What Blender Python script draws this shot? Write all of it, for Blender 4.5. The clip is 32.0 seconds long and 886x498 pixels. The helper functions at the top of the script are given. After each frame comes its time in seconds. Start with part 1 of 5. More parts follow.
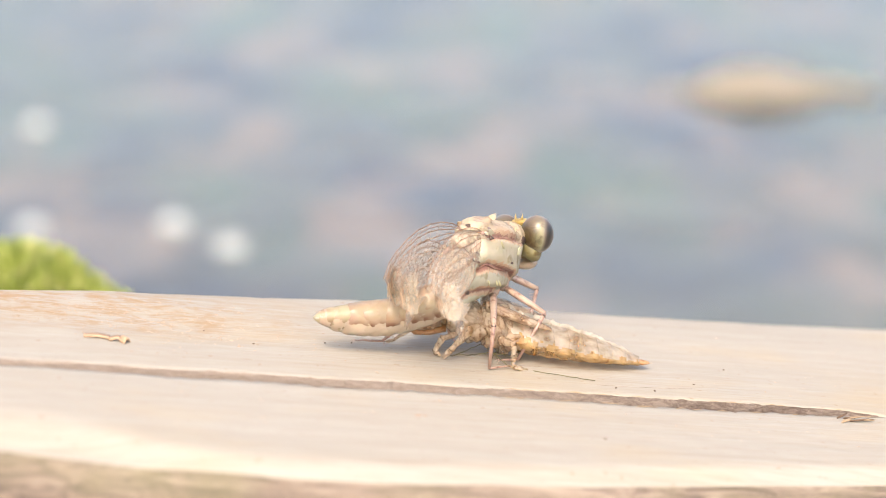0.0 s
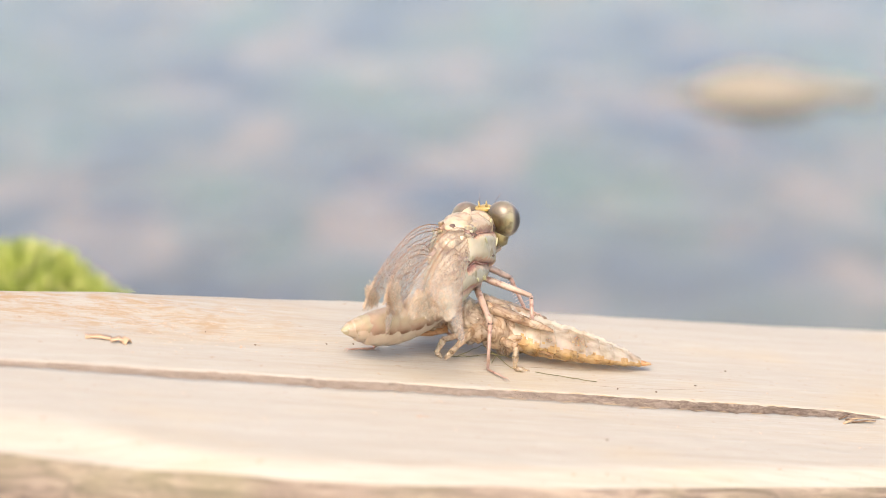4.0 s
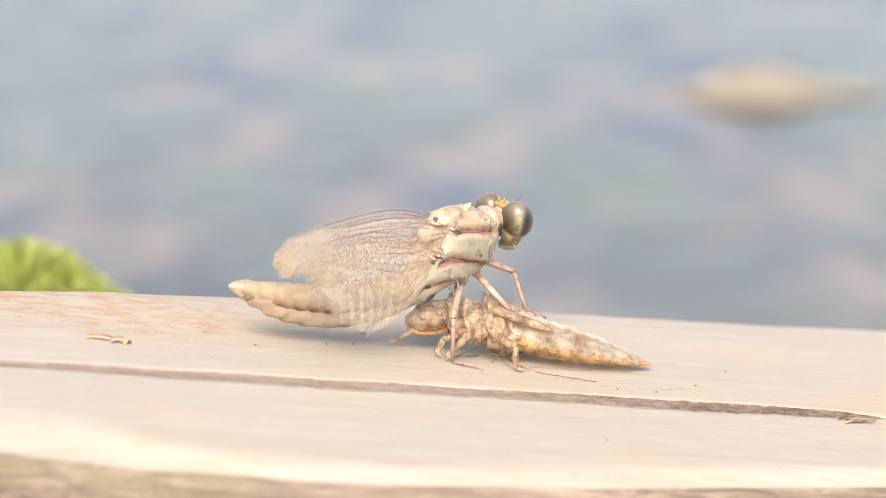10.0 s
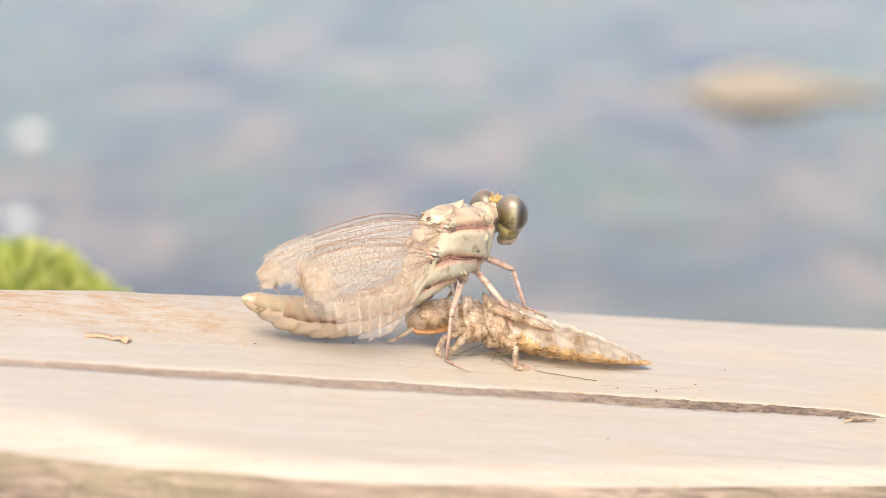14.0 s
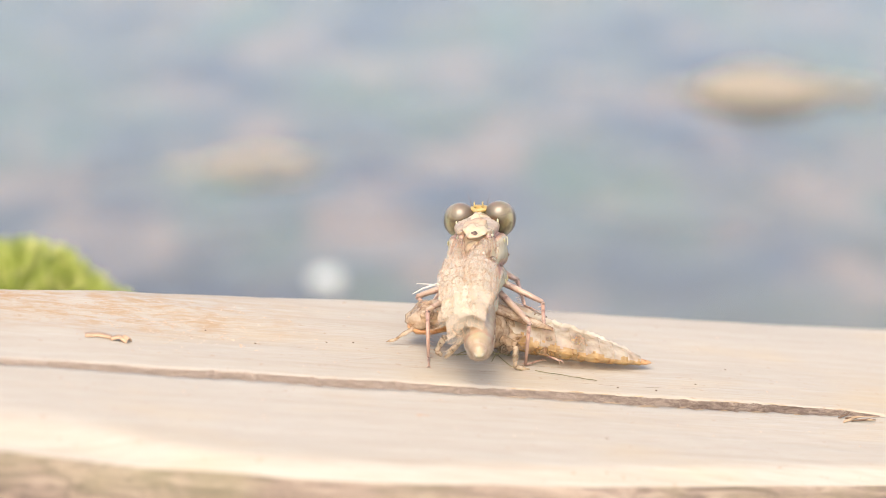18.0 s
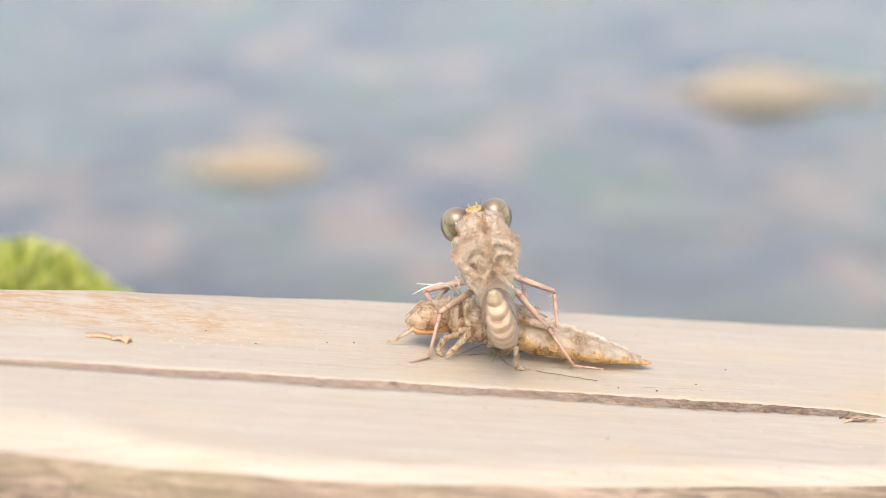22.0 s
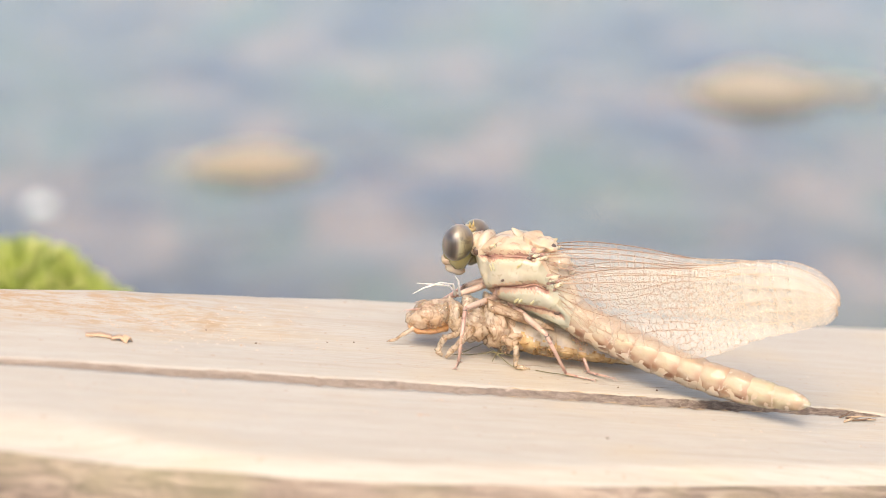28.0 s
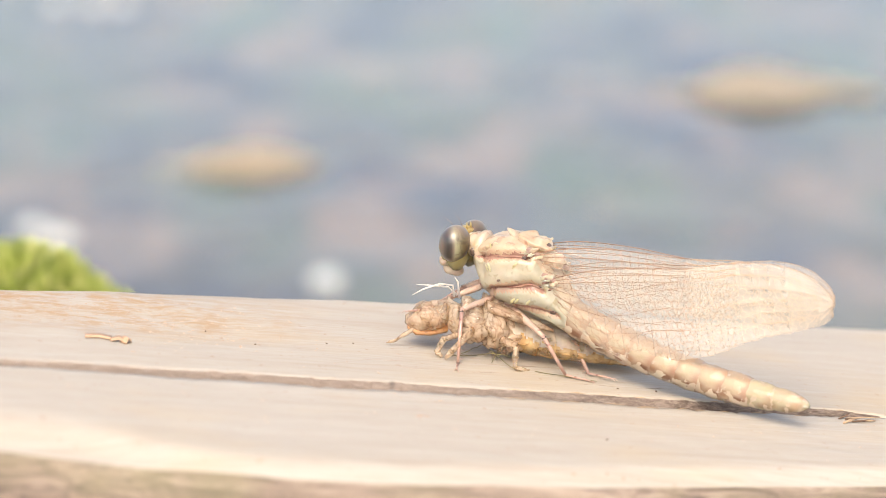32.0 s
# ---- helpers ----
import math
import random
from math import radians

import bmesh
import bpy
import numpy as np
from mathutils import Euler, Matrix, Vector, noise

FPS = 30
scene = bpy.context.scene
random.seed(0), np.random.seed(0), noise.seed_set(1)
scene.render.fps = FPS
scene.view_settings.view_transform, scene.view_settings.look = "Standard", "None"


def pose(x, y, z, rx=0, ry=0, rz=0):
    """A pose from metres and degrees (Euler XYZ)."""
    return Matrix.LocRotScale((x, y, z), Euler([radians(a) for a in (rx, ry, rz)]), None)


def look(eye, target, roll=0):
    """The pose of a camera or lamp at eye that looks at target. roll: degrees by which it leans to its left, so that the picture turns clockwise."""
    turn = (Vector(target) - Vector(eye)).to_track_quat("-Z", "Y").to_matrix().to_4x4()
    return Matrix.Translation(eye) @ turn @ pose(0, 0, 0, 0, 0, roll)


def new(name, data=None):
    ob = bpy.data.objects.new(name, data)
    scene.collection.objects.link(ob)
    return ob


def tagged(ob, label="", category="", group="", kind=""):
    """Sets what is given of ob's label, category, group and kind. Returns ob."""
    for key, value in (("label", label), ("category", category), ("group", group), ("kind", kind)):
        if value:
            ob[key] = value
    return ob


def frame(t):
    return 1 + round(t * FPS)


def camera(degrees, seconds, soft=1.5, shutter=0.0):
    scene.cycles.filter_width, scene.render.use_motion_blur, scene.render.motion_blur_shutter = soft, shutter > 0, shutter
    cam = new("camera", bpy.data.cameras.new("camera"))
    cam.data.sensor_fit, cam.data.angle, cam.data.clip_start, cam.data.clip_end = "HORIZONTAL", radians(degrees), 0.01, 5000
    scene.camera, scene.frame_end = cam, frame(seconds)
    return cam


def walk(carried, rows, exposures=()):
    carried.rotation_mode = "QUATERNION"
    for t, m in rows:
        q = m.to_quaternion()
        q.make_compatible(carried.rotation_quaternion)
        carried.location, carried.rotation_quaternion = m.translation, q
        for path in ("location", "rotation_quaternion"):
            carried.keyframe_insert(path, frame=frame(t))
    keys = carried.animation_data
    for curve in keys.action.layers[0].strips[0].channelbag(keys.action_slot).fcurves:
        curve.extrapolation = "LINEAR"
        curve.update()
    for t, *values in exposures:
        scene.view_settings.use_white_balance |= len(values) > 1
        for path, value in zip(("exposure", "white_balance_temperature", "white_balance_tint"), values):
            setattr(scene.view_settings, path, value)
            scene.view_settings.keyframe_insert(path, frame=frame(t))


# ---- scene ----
# The clip's camera stands on a tripod before a weathered board above a stream.
# Lengths of the small things are written in millimetres and multiplied by MM.
cam = camera(20, 32.0, soft=0.6)
cam.data.dof.use_dof = True
cam.data.dof.focus_distance = 0.2965
cam.data.dof.aperture_fstop = 20.0
PX = 0.0129
DRIFT = [(0, -3, -2), (1, -2, -1.5), (2, 0, 0), (10, 0, 0), (13, 0, -1.5), (18, 0, -2.5), (21, 1, -2),
         (25, 1, -3), (29.5, 1, -3), (31, 0, -2), (32, 0, -1)]
walk(cam, [(t, pose(0, 0, 0.385, 76 + b * PX, 0, a * PX)) for t, a, b in DRIFT], exposures=[(0, 1.20, 7600, 10), (32, 1.12, 7600, 10)])

# ---- light: a veiled sun nearly overhead and a hazy sky ----
SUN_EL, SUN_AZ = 50, 190          # azimuth from +y towards +x
world = bpy.data.worlds.new("sky")
scene.world = world
world.use_nodes = True
wn = world.node_tree.nodes
sky = wn.new("ShaderNodeTexSky")
sky.sky_type, sky.sun_disc = "NISHITA", False
sky.air_density, sky.dust_density, sky.ozone_density = 0.7, 4.0, 1.0
sky.sun_elevation, sky.sun_rotation = radians(SUN_EL), radians(SUN_AZ)
world.node_tree.links.new(sky.outputs[0], wn["Background"].inputs[0])
wn["Background"].inputs[1].default_value = 0.215
sun_data = bpy.data.lights.new("sun", "SUN")
sun_data.energy, sun_data.angle, sun_data.color = 0.52, radians(38), (1.0, 0.96, 0.9)
sun = new("sun", sun_data)
sun_dir = Vector((math.sin(radians(SUN_AZ)) * math.cos(radians(SUN_EL)), math.cos(radians(SUN_AZ)) * math.cos(radians(SUN_EL)), math.sin(radians(SUN_EL))))
sun.matrix_basis = look(sun_dir * 3, (0, 0, 0))

MM = 0.001


# ---- materials ----
class Mat:
    """A node material with a few short-hands."""

    def __init__(self, name, rough=0.6, **inputs):
        self.m = bpy.data.materials.new(name)
        self.m.use_nodes = True
        self.t = self.m.node_tree
        self.b = self.t.nodes["Principled BSDF"]
        self.b.inputs["Roughness"].default_value = rough
        for key, value in inputs.items():
            self.b.inputs[key.replace("_", " ")].default_value = value
        self.co = self.t.nodes.new("ShaderNodeTexCoord").outputs["Object"]

    def node(self, kind, **props):
        n = self.t.nodes.new(kind)
        for key, value in props.items():
            if key == "operation":
                n.operation = value
            elif key == "blend":
                n.blend_type = value
        return n

    def link(self, a, b):
        self.t.links.new(a, b)

    def scaled(self, sx, sy, sz, turn=0):
        n = self.node("ShaderNodeMapping")
        n.inputs["Scale"].default_value = (sx, sy, sz)
        n.inputs["Rotation"].default_value = (0, 0, radians(turn))
        self.link(self.co, n.inputs["Vector"])
        return n.outputs[0]

    def noise(self, scale, detail=4, rough=0.55, vec=None, distort=0.0):
        n = self.node("ShaderNodeTexNoise")
        n.inputs["Scale"].default_value, n.inputs["Detail"].default_value = scale, detail
        n.inputs["Roughness"].default_value, n.inputs["Distortion"].default_value = rough, distort
        self.link(vec or self.co, n.inputs["Vector"])
        return n.outputs["Fac"]

    def ramp(self, fac, *stops):
        n = self.node("ShaderNodeValToRGB")
        el = n.color_ramp.elements
        el[0].position, el[1].position = stops[0][0], stops[-1][0]
        for p, c in stops[1:-1]:
            el.new(p)
        for e, (p, c) in zip(el, stops):
            e.color = (*c, 1) if len(c) == 3 else c
        self.link(fac, n.inputs[0])
        return n.outputs[0]

    def mix(self, fac, a, b, blend="MIX"):
        n = self.node("ShaderNodeMixRGB", blend=blend)
        for slot, v in zip((0, 1, 2), (fac, a, b)):
            if isinstance(v, (int, float)):
                n.inputs[slot].default_value = v
            elif isinstance(v, tuple):
                n.inputs[slot].default_value = (*v, 1)
            else:
                self.link(v, n.inputs[slot])
        return n.outputs[0]

    def math(self, op, a, b=0.0):
        n = self.node("ShaderNodeMath", operation=op)
        for slot, v in zip((0, 1), (a, b)):
            if isinstance(v, (int, float)):
                n.inputs[slot].default_value = v
            else:
                self.link(v, n.inputs[slot])
        return n.outputs[0]

    def axis(self, which):
        n = self.node("ShaderNodeSeparateXYZ")
        self.link(self.co, n.inputs[0])
        return n.outputs[which]

    def color(self, c):
        if isinstance(c, tuple):
            self.b.inputs["Base Color"].default_value = (*c, 1)
        else:
            self.link(c, self.b.inputs["Base Color"])
        return self

    def bump(self, height, strength=0.3, dist=0.0002):
        n = self.node("ShaderNodeBump")
        n.inputs["Strength"].default_value, n.inputs["Distance"].default_value = strength, dist
        self.link(height, n.inputs["Height"])
        self.link(n.outputs[0], self.b.inputs["Normal"])
        return self

    def rough(self, socket):
        self.link(socket, self.b.inputs["Roughness"])
        return self


def cuticle(name, base, tint, spot, scale=500, rough=0.35, trans=0.25, sss=0.35, bump=0.25, coat=0.3, clear=0.0, depth=0.0002, crease_shade=0.0):
    """Soft, pale, half-translucent insect skin: base mottled with tint, fine spots."""
    m = Mat(name, rough)
    c = m.ramp(m.noise(scale, 3), (0.35, base), (0.65, tint))
    c = m.mix(m.ramp(m.noise(scale * 3.1, 2), (0.58, (0, 0, 0)), (0.72, (1, 1, 1))), c, spot)
    # dark lines mixed into the colour, painting the shade that lies in creases
    if crease_shade:
        fold = m.math("ABSOLUTE", m.math("SUBTRACT", m.noise(scale * 0.9, 3, 0.5, None, 1.5), 0.5))
        c = m.mix(m.math("MULTIPLY", m.ramp(fold, (0.0, (1, 1, 1)), (0.06, (0, 0, 0))), crease_shade), c, spot)
    wrinkle = m.math("ADD", m.noise(scale * 4, 3), m.math("MULTIPLY", m.noise(scale * 1.3, 3, 0.6, None, 1.2), 1.6))
    m.color(c).bump(wrinkle, bump, depth)
    i = m.b.inputs
    i["Subsurface Weight"].default_value = sss
    i["Subsurface Radius"].default_value = (1.0, 0.7, 0.45)
    i["Subsurface Scale"].default_value = 0.0012
    i["Coat Weight"].default_value = coat
    i["Coat Roughness"].default_value = 0.12
    if trans:
        # part of the light goes straight through the thin skin
        tl = m.node("ShaderNodeBsdfTranslucent")
        m.link(c, tl.inputs[0])
        mx = m.node("ShaderNodeMixShader")
        mx.inputs[0].default_value = trans
        m.link(m.b.outputs[0], mx.inputs[1])
        m.link(tl.outputs[0], mx.inputs[2])
        m.link(mx.outputs[0], m.t.nodes["Material Output"].inputs[0])
    if clear:
        # an empty shell so thin that its far side shows through in places
        see, shell = m.node("ShaderNodeBsdfTransparent"), m.node("ShaderNodeMixShader")
        see.inputs[0].default_value = (0.97, 0.90, 0.80, 1)
        m.link(m.ramp(m.noise(scale * 0.8, 3), (0.35, (clear * 0.3,) * 3), (0.65, (clear * 1.6,) * 3)), shell.inputs[0])
        m.link(mx.outputs[0], shell.inputs[1])
        m.link(see.outputs[0], shell.inputs[2])
        m.link(shell.outputs[0], m.t.nodes["Material Output"].inputs[0])
    return m


def wood_material():
    m = Mat("pale_weathered_wood", 0.75)
    long_grain = m.noise(1, 6, 0.62, m.scaled(18, 420, 160), 0.6)
    fine = m.noise(1, 3, 0.6, m.scaled(160, 2600, 800))
    stain = m.noise(42, 4, 0.6, m.scaled(0.7, 1.6, 1))
    c = m.ramp(long_grain, (0.26, (0.295, 0.255, 0.205)), (0.40, (0.33, 0.307, 0.265)), (0.7, (0.365, 0.35, 0.315)))
    c = m.mix(m.ramp(fine, (0.35, (0.35, 0.35, 0.35)), (0.6, (0, 0, 0))), c, (0.26, 0.205, 0.155))
    c = m.mix(m.ramp(stain, (0.5, (0, 0, 0)), (0.72, (0.55, 0.55, 0.55))), c, (0.38, 0.305, 0.20))
    c = m.mix(m.ramp(m.noise(900, 2), (0.66, (0, 0, 0)), (0.75, (0.6, 0.6, 0.6))), c, (0.25, 0.16, 0.10))
    # crumbling brown rot towards the far edge at one end
    rot_x = m.ramp(m.math("DIVIDE", m.math("ABSOLUTE", m.math("ADD", m.axis(0), 0.047)), 0.030), (0.35, (1, 1, 1)), (1.0, (0, 0, 0)))
    rot_y = m.ramp(m.math("DIVIDE", m.math("ABSOLUTE", m.math("SUBTRACT", m.axis(1), 0.0125)), 0.012), (0.3, (1, 1, 1)), (1.0, (0, 0, 0)))
    crumb = m.ramp(m.noise(1, 5, 0.7, m.scaled(260, 700, 400), 0.5), (0.45, (0, 0, 0)), (0.62, (0.9, 0.9, 0.9)))
    c = m.mix(m.math("MULTIPLY", m.math("MULTIPLY", rot_x, rot_y), crumb), c, (0.30, 0.19, 0.095))
    h = m.math("ADD", m.math("MULTIPLY", long_grain, 0.6), m.math("MULTIPLY", fine, 0.4))
    m.color(c).bump(h, 0.5, 0.0003)
    return m.m


def grey_wood_material():
    m = Mat("grey_side_wood", 0.9)
    g = m.noise(1, 6, 0.7, m.scaled(90, 900, 900), 0.8)
    c = m.ramp(g, (0.3, (0.09, 0.07, 0.06)), (0.5, (0.24, 0.19, 0.155)), (0.7, (0.40, 0.33, 0.27)))
    c = m.mix(m.ramp(m.noise(70, 3), (0.5, (0, 0, 0)), (0.7, (0.5, 0.5, 0.5))), c, (0.20, 0.19, 0.11))
    m.color(c).bump(g, 0.9, 0.0006)
    return m.m


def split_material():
    """Torn fibres in the drying split, darker towards its end."""
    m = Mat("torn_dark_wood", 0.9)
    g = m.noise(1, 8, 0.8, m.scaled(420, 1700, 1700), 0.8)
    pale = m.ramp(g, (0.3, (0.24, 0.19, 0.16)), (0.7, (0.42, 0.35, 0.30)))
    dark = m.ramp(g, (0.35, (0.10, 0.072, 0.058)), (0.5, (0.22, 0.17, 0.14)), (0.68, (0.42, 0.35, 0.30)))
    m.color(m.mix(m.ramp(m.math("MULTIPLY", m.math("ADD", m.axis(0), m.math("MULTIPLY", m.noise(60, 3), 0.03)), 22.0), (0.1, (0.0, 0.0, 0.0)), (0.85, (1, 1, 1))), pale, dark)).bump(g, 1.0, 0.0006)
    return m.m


WOOD, GREY, TORN = wood_material(), grey_wood_material(), split_material()

# ---- shape helpers ----


def mesh_of(bm, name, *mats, smooth=True):
    me = bpy.data.meshes.new(name)
    bm.normal_update()
    bm.to_mesh(me)
    bm.free()
    for m in mats:
        me.materials.append(m)
    if smooth:
        me.shade_smooth()
    return me


def part(name, bm, material, parent, label="", smooth=True):
    """One mesh object under a thing or under a part; bm may be a bmesh or a finished mesh."""
    mats = material if isinstance(material, (list, tuple)) else [material]
    me = bm if isinstance(bm, bpy.types.Mesh) else mesh_of(bm, name, *mats, smooth=smooth)
    ob = new(name, me)
    ob.parent = parent
    return tagged(ob, label) if label else ob


def thing(name, at, label, category, group="", kind=""):
    ob = new(name)
    ob.empty_display_size = 0.005
    ob.matrix_basis = at
    return tagged(ob, label, category, group, kind)


def loft(bm, rings, mat=0, cap=True, scale=MM):
    """Skin a list of rings (each a list of points, same count) into a closed tube."""
    rows = [[bm.verts.new(Vector(p) * scale) for p in r] for r in rings]
    n = len(rows[0])
    for a, b in zip(rows, rows[1:]):
        for i in range(n):
            f = bm.faces.new((a[i], a[(i + 1) % n], b[(i + 1) % n], b[i]))
            f.material_index = mat
    if cap:
        bm.faces.new(rows[0][::-1]).material_index = mat
        bm.faces.new(rows[-1]).material_index = mat
    return bm


def ellipse(cx, cy, cz, ry, rz, n=20, power=2.0, wob=0.0, seed=0.0):
    """A ring in the yz plane (a superellipse)."""
    out = []
    for i in range(n):
        a = 2 * math.pi * i / n
        c, s = math.cos(a), math.sin(a)
        k = 1 + wob * noise.noise(Vector((c * 1.7 + seed, s * 1.7, cx * 0.9)))
        out.append((cx, cy + k * ry * math.copysign(abs(c) ** (2 / power), c), cz + k * rz * math.copysign(abs(s) ** (2 / power), s)))
    return out


def tube(bm, pts, radii, n=8, mat=0, scale=MM):
    """A round tube along points, with a radius at each."""
    pts = [Vector(p) for p in pts]
    rings, side = [], None
    for i, p in enumerate(pts):
        d = (pts[min(i + 1, len(pts) - 1)] - pts[max(i - 1, 0)]).normalized()
        side = d.orthogonal().normalized() if side is None else (side - d * side.dot(d)).normalized()
        up = d.cross(side)
        r = radii[i] if isinstance(radii, (list, tuple)) else radii
        rings.append([p + (side * math.cos(2 * math.pi * k / n) + up * math.sin(2 * math.pi * k / n)) * r for k in range(n)])
    return loft(bm, rings, mat, True, scale)


def blob(bm, c, r, turn=(0, 0, 0), n=18, m=12, wob=0.0, seed=0.0, mat=0, scale=MM):
    """An ellipsoid with slightly uneven skin."""
    rot = Euler([radians(a) for a in turn]).to_matrix()
    made = bmesh.ops.create_uvsphere(bm, u_segments=n, v_segments=m, radius=1.0)["verts"]
    for v in made:
        k = 1 + wob * noise.noise(v.co * 1.8 + Vector((seed, 0, 0)))
        v.co = (Vector(c) + rot @ Vector((v.co.x * r[0] * k, v.co.y * r[1] * k, v.co.z * r[2] * k))) * scale
    for f in {f for v in made for f in v.link_faces}:
        f.material_index = mat
    return bm


def crumple(bm, amp, freq, cuts=1, seed=0.0):
    """Refine a mesh and dent it unevenly at two scales (mm)."""
    if cuts:
        bmesh.ops.subdivide_edges(bm, edges=bm.edges[:], cuts=cuts, use_grid_fill=True, smooth=0.6)
    bm.normal_update()
    moves = []
    for v in bm.verts:
        p = v.co / MM * freq + Vector((seed, seed * 0.7, 0))
        h = noise.noise(p) + 0.5 * noise.noise(p * 2.7) - 0.6 * abs(noise.noise(p * 1.3 + Vector((9, 0, 0))))
        moves.append(v.normal * (h * amp * MM))
    for v, m in zip(bm.verts, moves):
        v.co += m
    return bm


def smoothstep(a, b, x):
    t = min(1.0, max(0.0, (x - a) / (b - a)))
    return t * t * (3 - 2 * t)


def curve_at(table, x):
    """Linear look-up in ((x, y), ...)."""
    for (a, ya), (b, yb) in zip(table, table[1:]):
        if x <= b:
            return ya + (yb - ya) * max(0.0, (x - a) / (b - a))
    return table[-1][1]


# ---- the board: a drying timber that slopes gently, with a long split ----
BOARD = Matrix(((0.95866, -0.24548, 0.14392, 0.0064), (0.24849, 0.96863, -0.00306, 0.28428), (-0.13865, 0.03869, 0.98958, 0.29990), (0, 0, 0, 1)))
BACK = ((-400, 15), (-90, 17.5), (-57, 20.7), (-43, 23.2), (-14, 26.8), (16, 28.2), (64, 31.5), (400, 34))
FRONT = ((-400, -32), (-75, -32), (-61, -32.5), (-53, -34), (-45, -37), (-34, -38.5), (-22, -38.5), (2, -36.5), (35, -31.5), (70, -27), (400, -27))
THICK = 34.0


def board_height(x, y):
    """The worn top of the board in mm above its plane."""
    yb, yf = curve_at(BACK, x), curve_at(FRONT, x)
    h = 0.25 * noise.noise(Vector((x * 0.03, y * 0.10, 1))) + 0.10 * noise.noise(Vector((x * 0.12, y * 0.5, 5)))
    h += 0.05 * noise.noise(Vector((x * 0.3, y * 2.3, 9)))
    h -= 2.2 * smoothstep(5.0, 0.0, yb - y) ** 2
    h -= (1.3 + 0.9 * smoothstep(-38, -52, x)) * smoothstep(4.0 + 5 * smoothstep(-35, -55, x), 0.0, y - yf) ** 2
    return h


def split_line(x):
    return -10.6 + 0.35 * noise.noise(Vector((x * 0.11, 3, 0))) + 0.16 * noise.noise(Vector((x * 0.6, 7, 0)))


def split_width(x):
    w = curve_at(((-400, 2.6), (-60, 2.6), (0, 2.8), (15, 3.4), (30, 3.2), (38, 2.6), (42, 1.8), (44.5, 0.8), (46, 0.0), (400, 0.0)), x)
    return max(0.0, w * (1 + 0.3 * noise.noise(Vector((x * 0.8, 11, 0))) + 0.16 * noise.noise(Vector((x * 2.9, 5, 0)))))


def build_board():
    xs = [-400, -330, -260, -200, -150, -120, -100] + [-90 + 0.45 * i for i in range(401)] + [100, 130, 180, 240, 320, 400]
    us = [i / 30 for i in range(31)]
    bm = bmesh.new()
    rows = []
    for x in xs:
        yb, yf, yc, w = curve_at(BACK, x), curve_at(FRONT, x), split_line(x), split_width(x)
        e = max(w, 0.02) / 2
        near = [yf + (yc - e - yf) * u for u in us]
        far = [yc + e + (yb - yc - e) * u for u in us]
        deep = (1.3 + 1.0 * smoothstep(5, 25, x)) * smoothstep(0.0, 1.2, w)
        row = []
        lo = -THICK + 1.2 * noise.noise(Vector((x * 0.05, 0, 3)))
        row.append((x, yf + 1.5, lo))
        for k in (0.75, 0.5, 0.28, 0.12, 0.04):
            row.append((x, yf - 0.6 + 0.9 * noise.noise(Vector((x * 0.13, k * 9, 2))), -1.6 + (lo + 1.6) * k))
        row += [(x, y, board_height(x, y)) for y in near]
        for k, d in ((-0.85, 0.6), (-0.5, 0.95), (0.1, 1.0), (0.6, 0.9), (0.85, 0.45)):
            y = yc + e * k
            row.append((x, y, board_height(x, y) - deep * d * (1 + 0.35 * noise.noise(Vector((x * 1.1, k * 5, 4))))))
        row += [(x, y, board_height(x, y)) for y in far]
        for k in (0.05, 0.2, 0.6, 0.97):
            row.append((x, yb + 0.5, -2.2 + (lo + 2.2) * k))
        rows.append([bm.verts.new(Vector(p) * MM) for p in row])
    n = len(rows[0])
    cut = 6 + len(us)
    for a, b in zip(rows, rows[1:]):
        for i in range(n):
            f = bm.faces.new((a[i], b[i], b[(i + 1) % n], a[(i + 1) % n]))
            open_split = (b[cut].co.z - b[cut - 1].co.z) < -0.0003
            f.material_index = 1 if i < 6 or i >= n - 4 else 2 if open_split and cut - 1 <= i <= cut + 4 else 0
    bm.faces.new(rows[0])
    bm.faces.new(rows[-1][::-1])
    bmesh.ops.recalc_face_normals(bm, faces=bm.faces)
    ob = new("board", mesh_of(bm, "board", WOOD, GREY, TORN))
    ob.matrix_basis = BOARD
    tagged(ob, "pale sun-bleached wooden board with a long drying split", "wooden board")
    # hairline checks that follow the grain
    for x0, y0, x1, y1 in ((-25.6, -1.8, -6.0, -0.4), (-4.5, -0.2, 16.0, 1.3), (-14.0, -3.6, 2.0, -2.9), (6.0, -5.6, 27.0, -4.2), (-52.0, 3.2, -34.0, 4.0)):
        bm = bmesh.new()
        pts, wide = [], []
        for i in range(41):
            q = i / 40
            x, y = x0 + (x1 - x0) * q, y0 + (y1 - y0) * q + 0.22 * noise.noise(Vector((x0 + q * 5, y0, 0)))
            pts.append((x, y, board_height(x, y) - 0.015))
            wide.append(0.008 + 0.05 * max(0.0, math.sin(math.pi * q)) * (0.5 + abs(noise.noise(Vector((q * 9, x0, 2))))))
        tube(bm, pts, wide, 6)
        part("hairline_crack", bm, TORN, ob)
    return ob


build_board()


# ---- the stream: bed, water, sunken leaves and stones ----
BED = -0.055


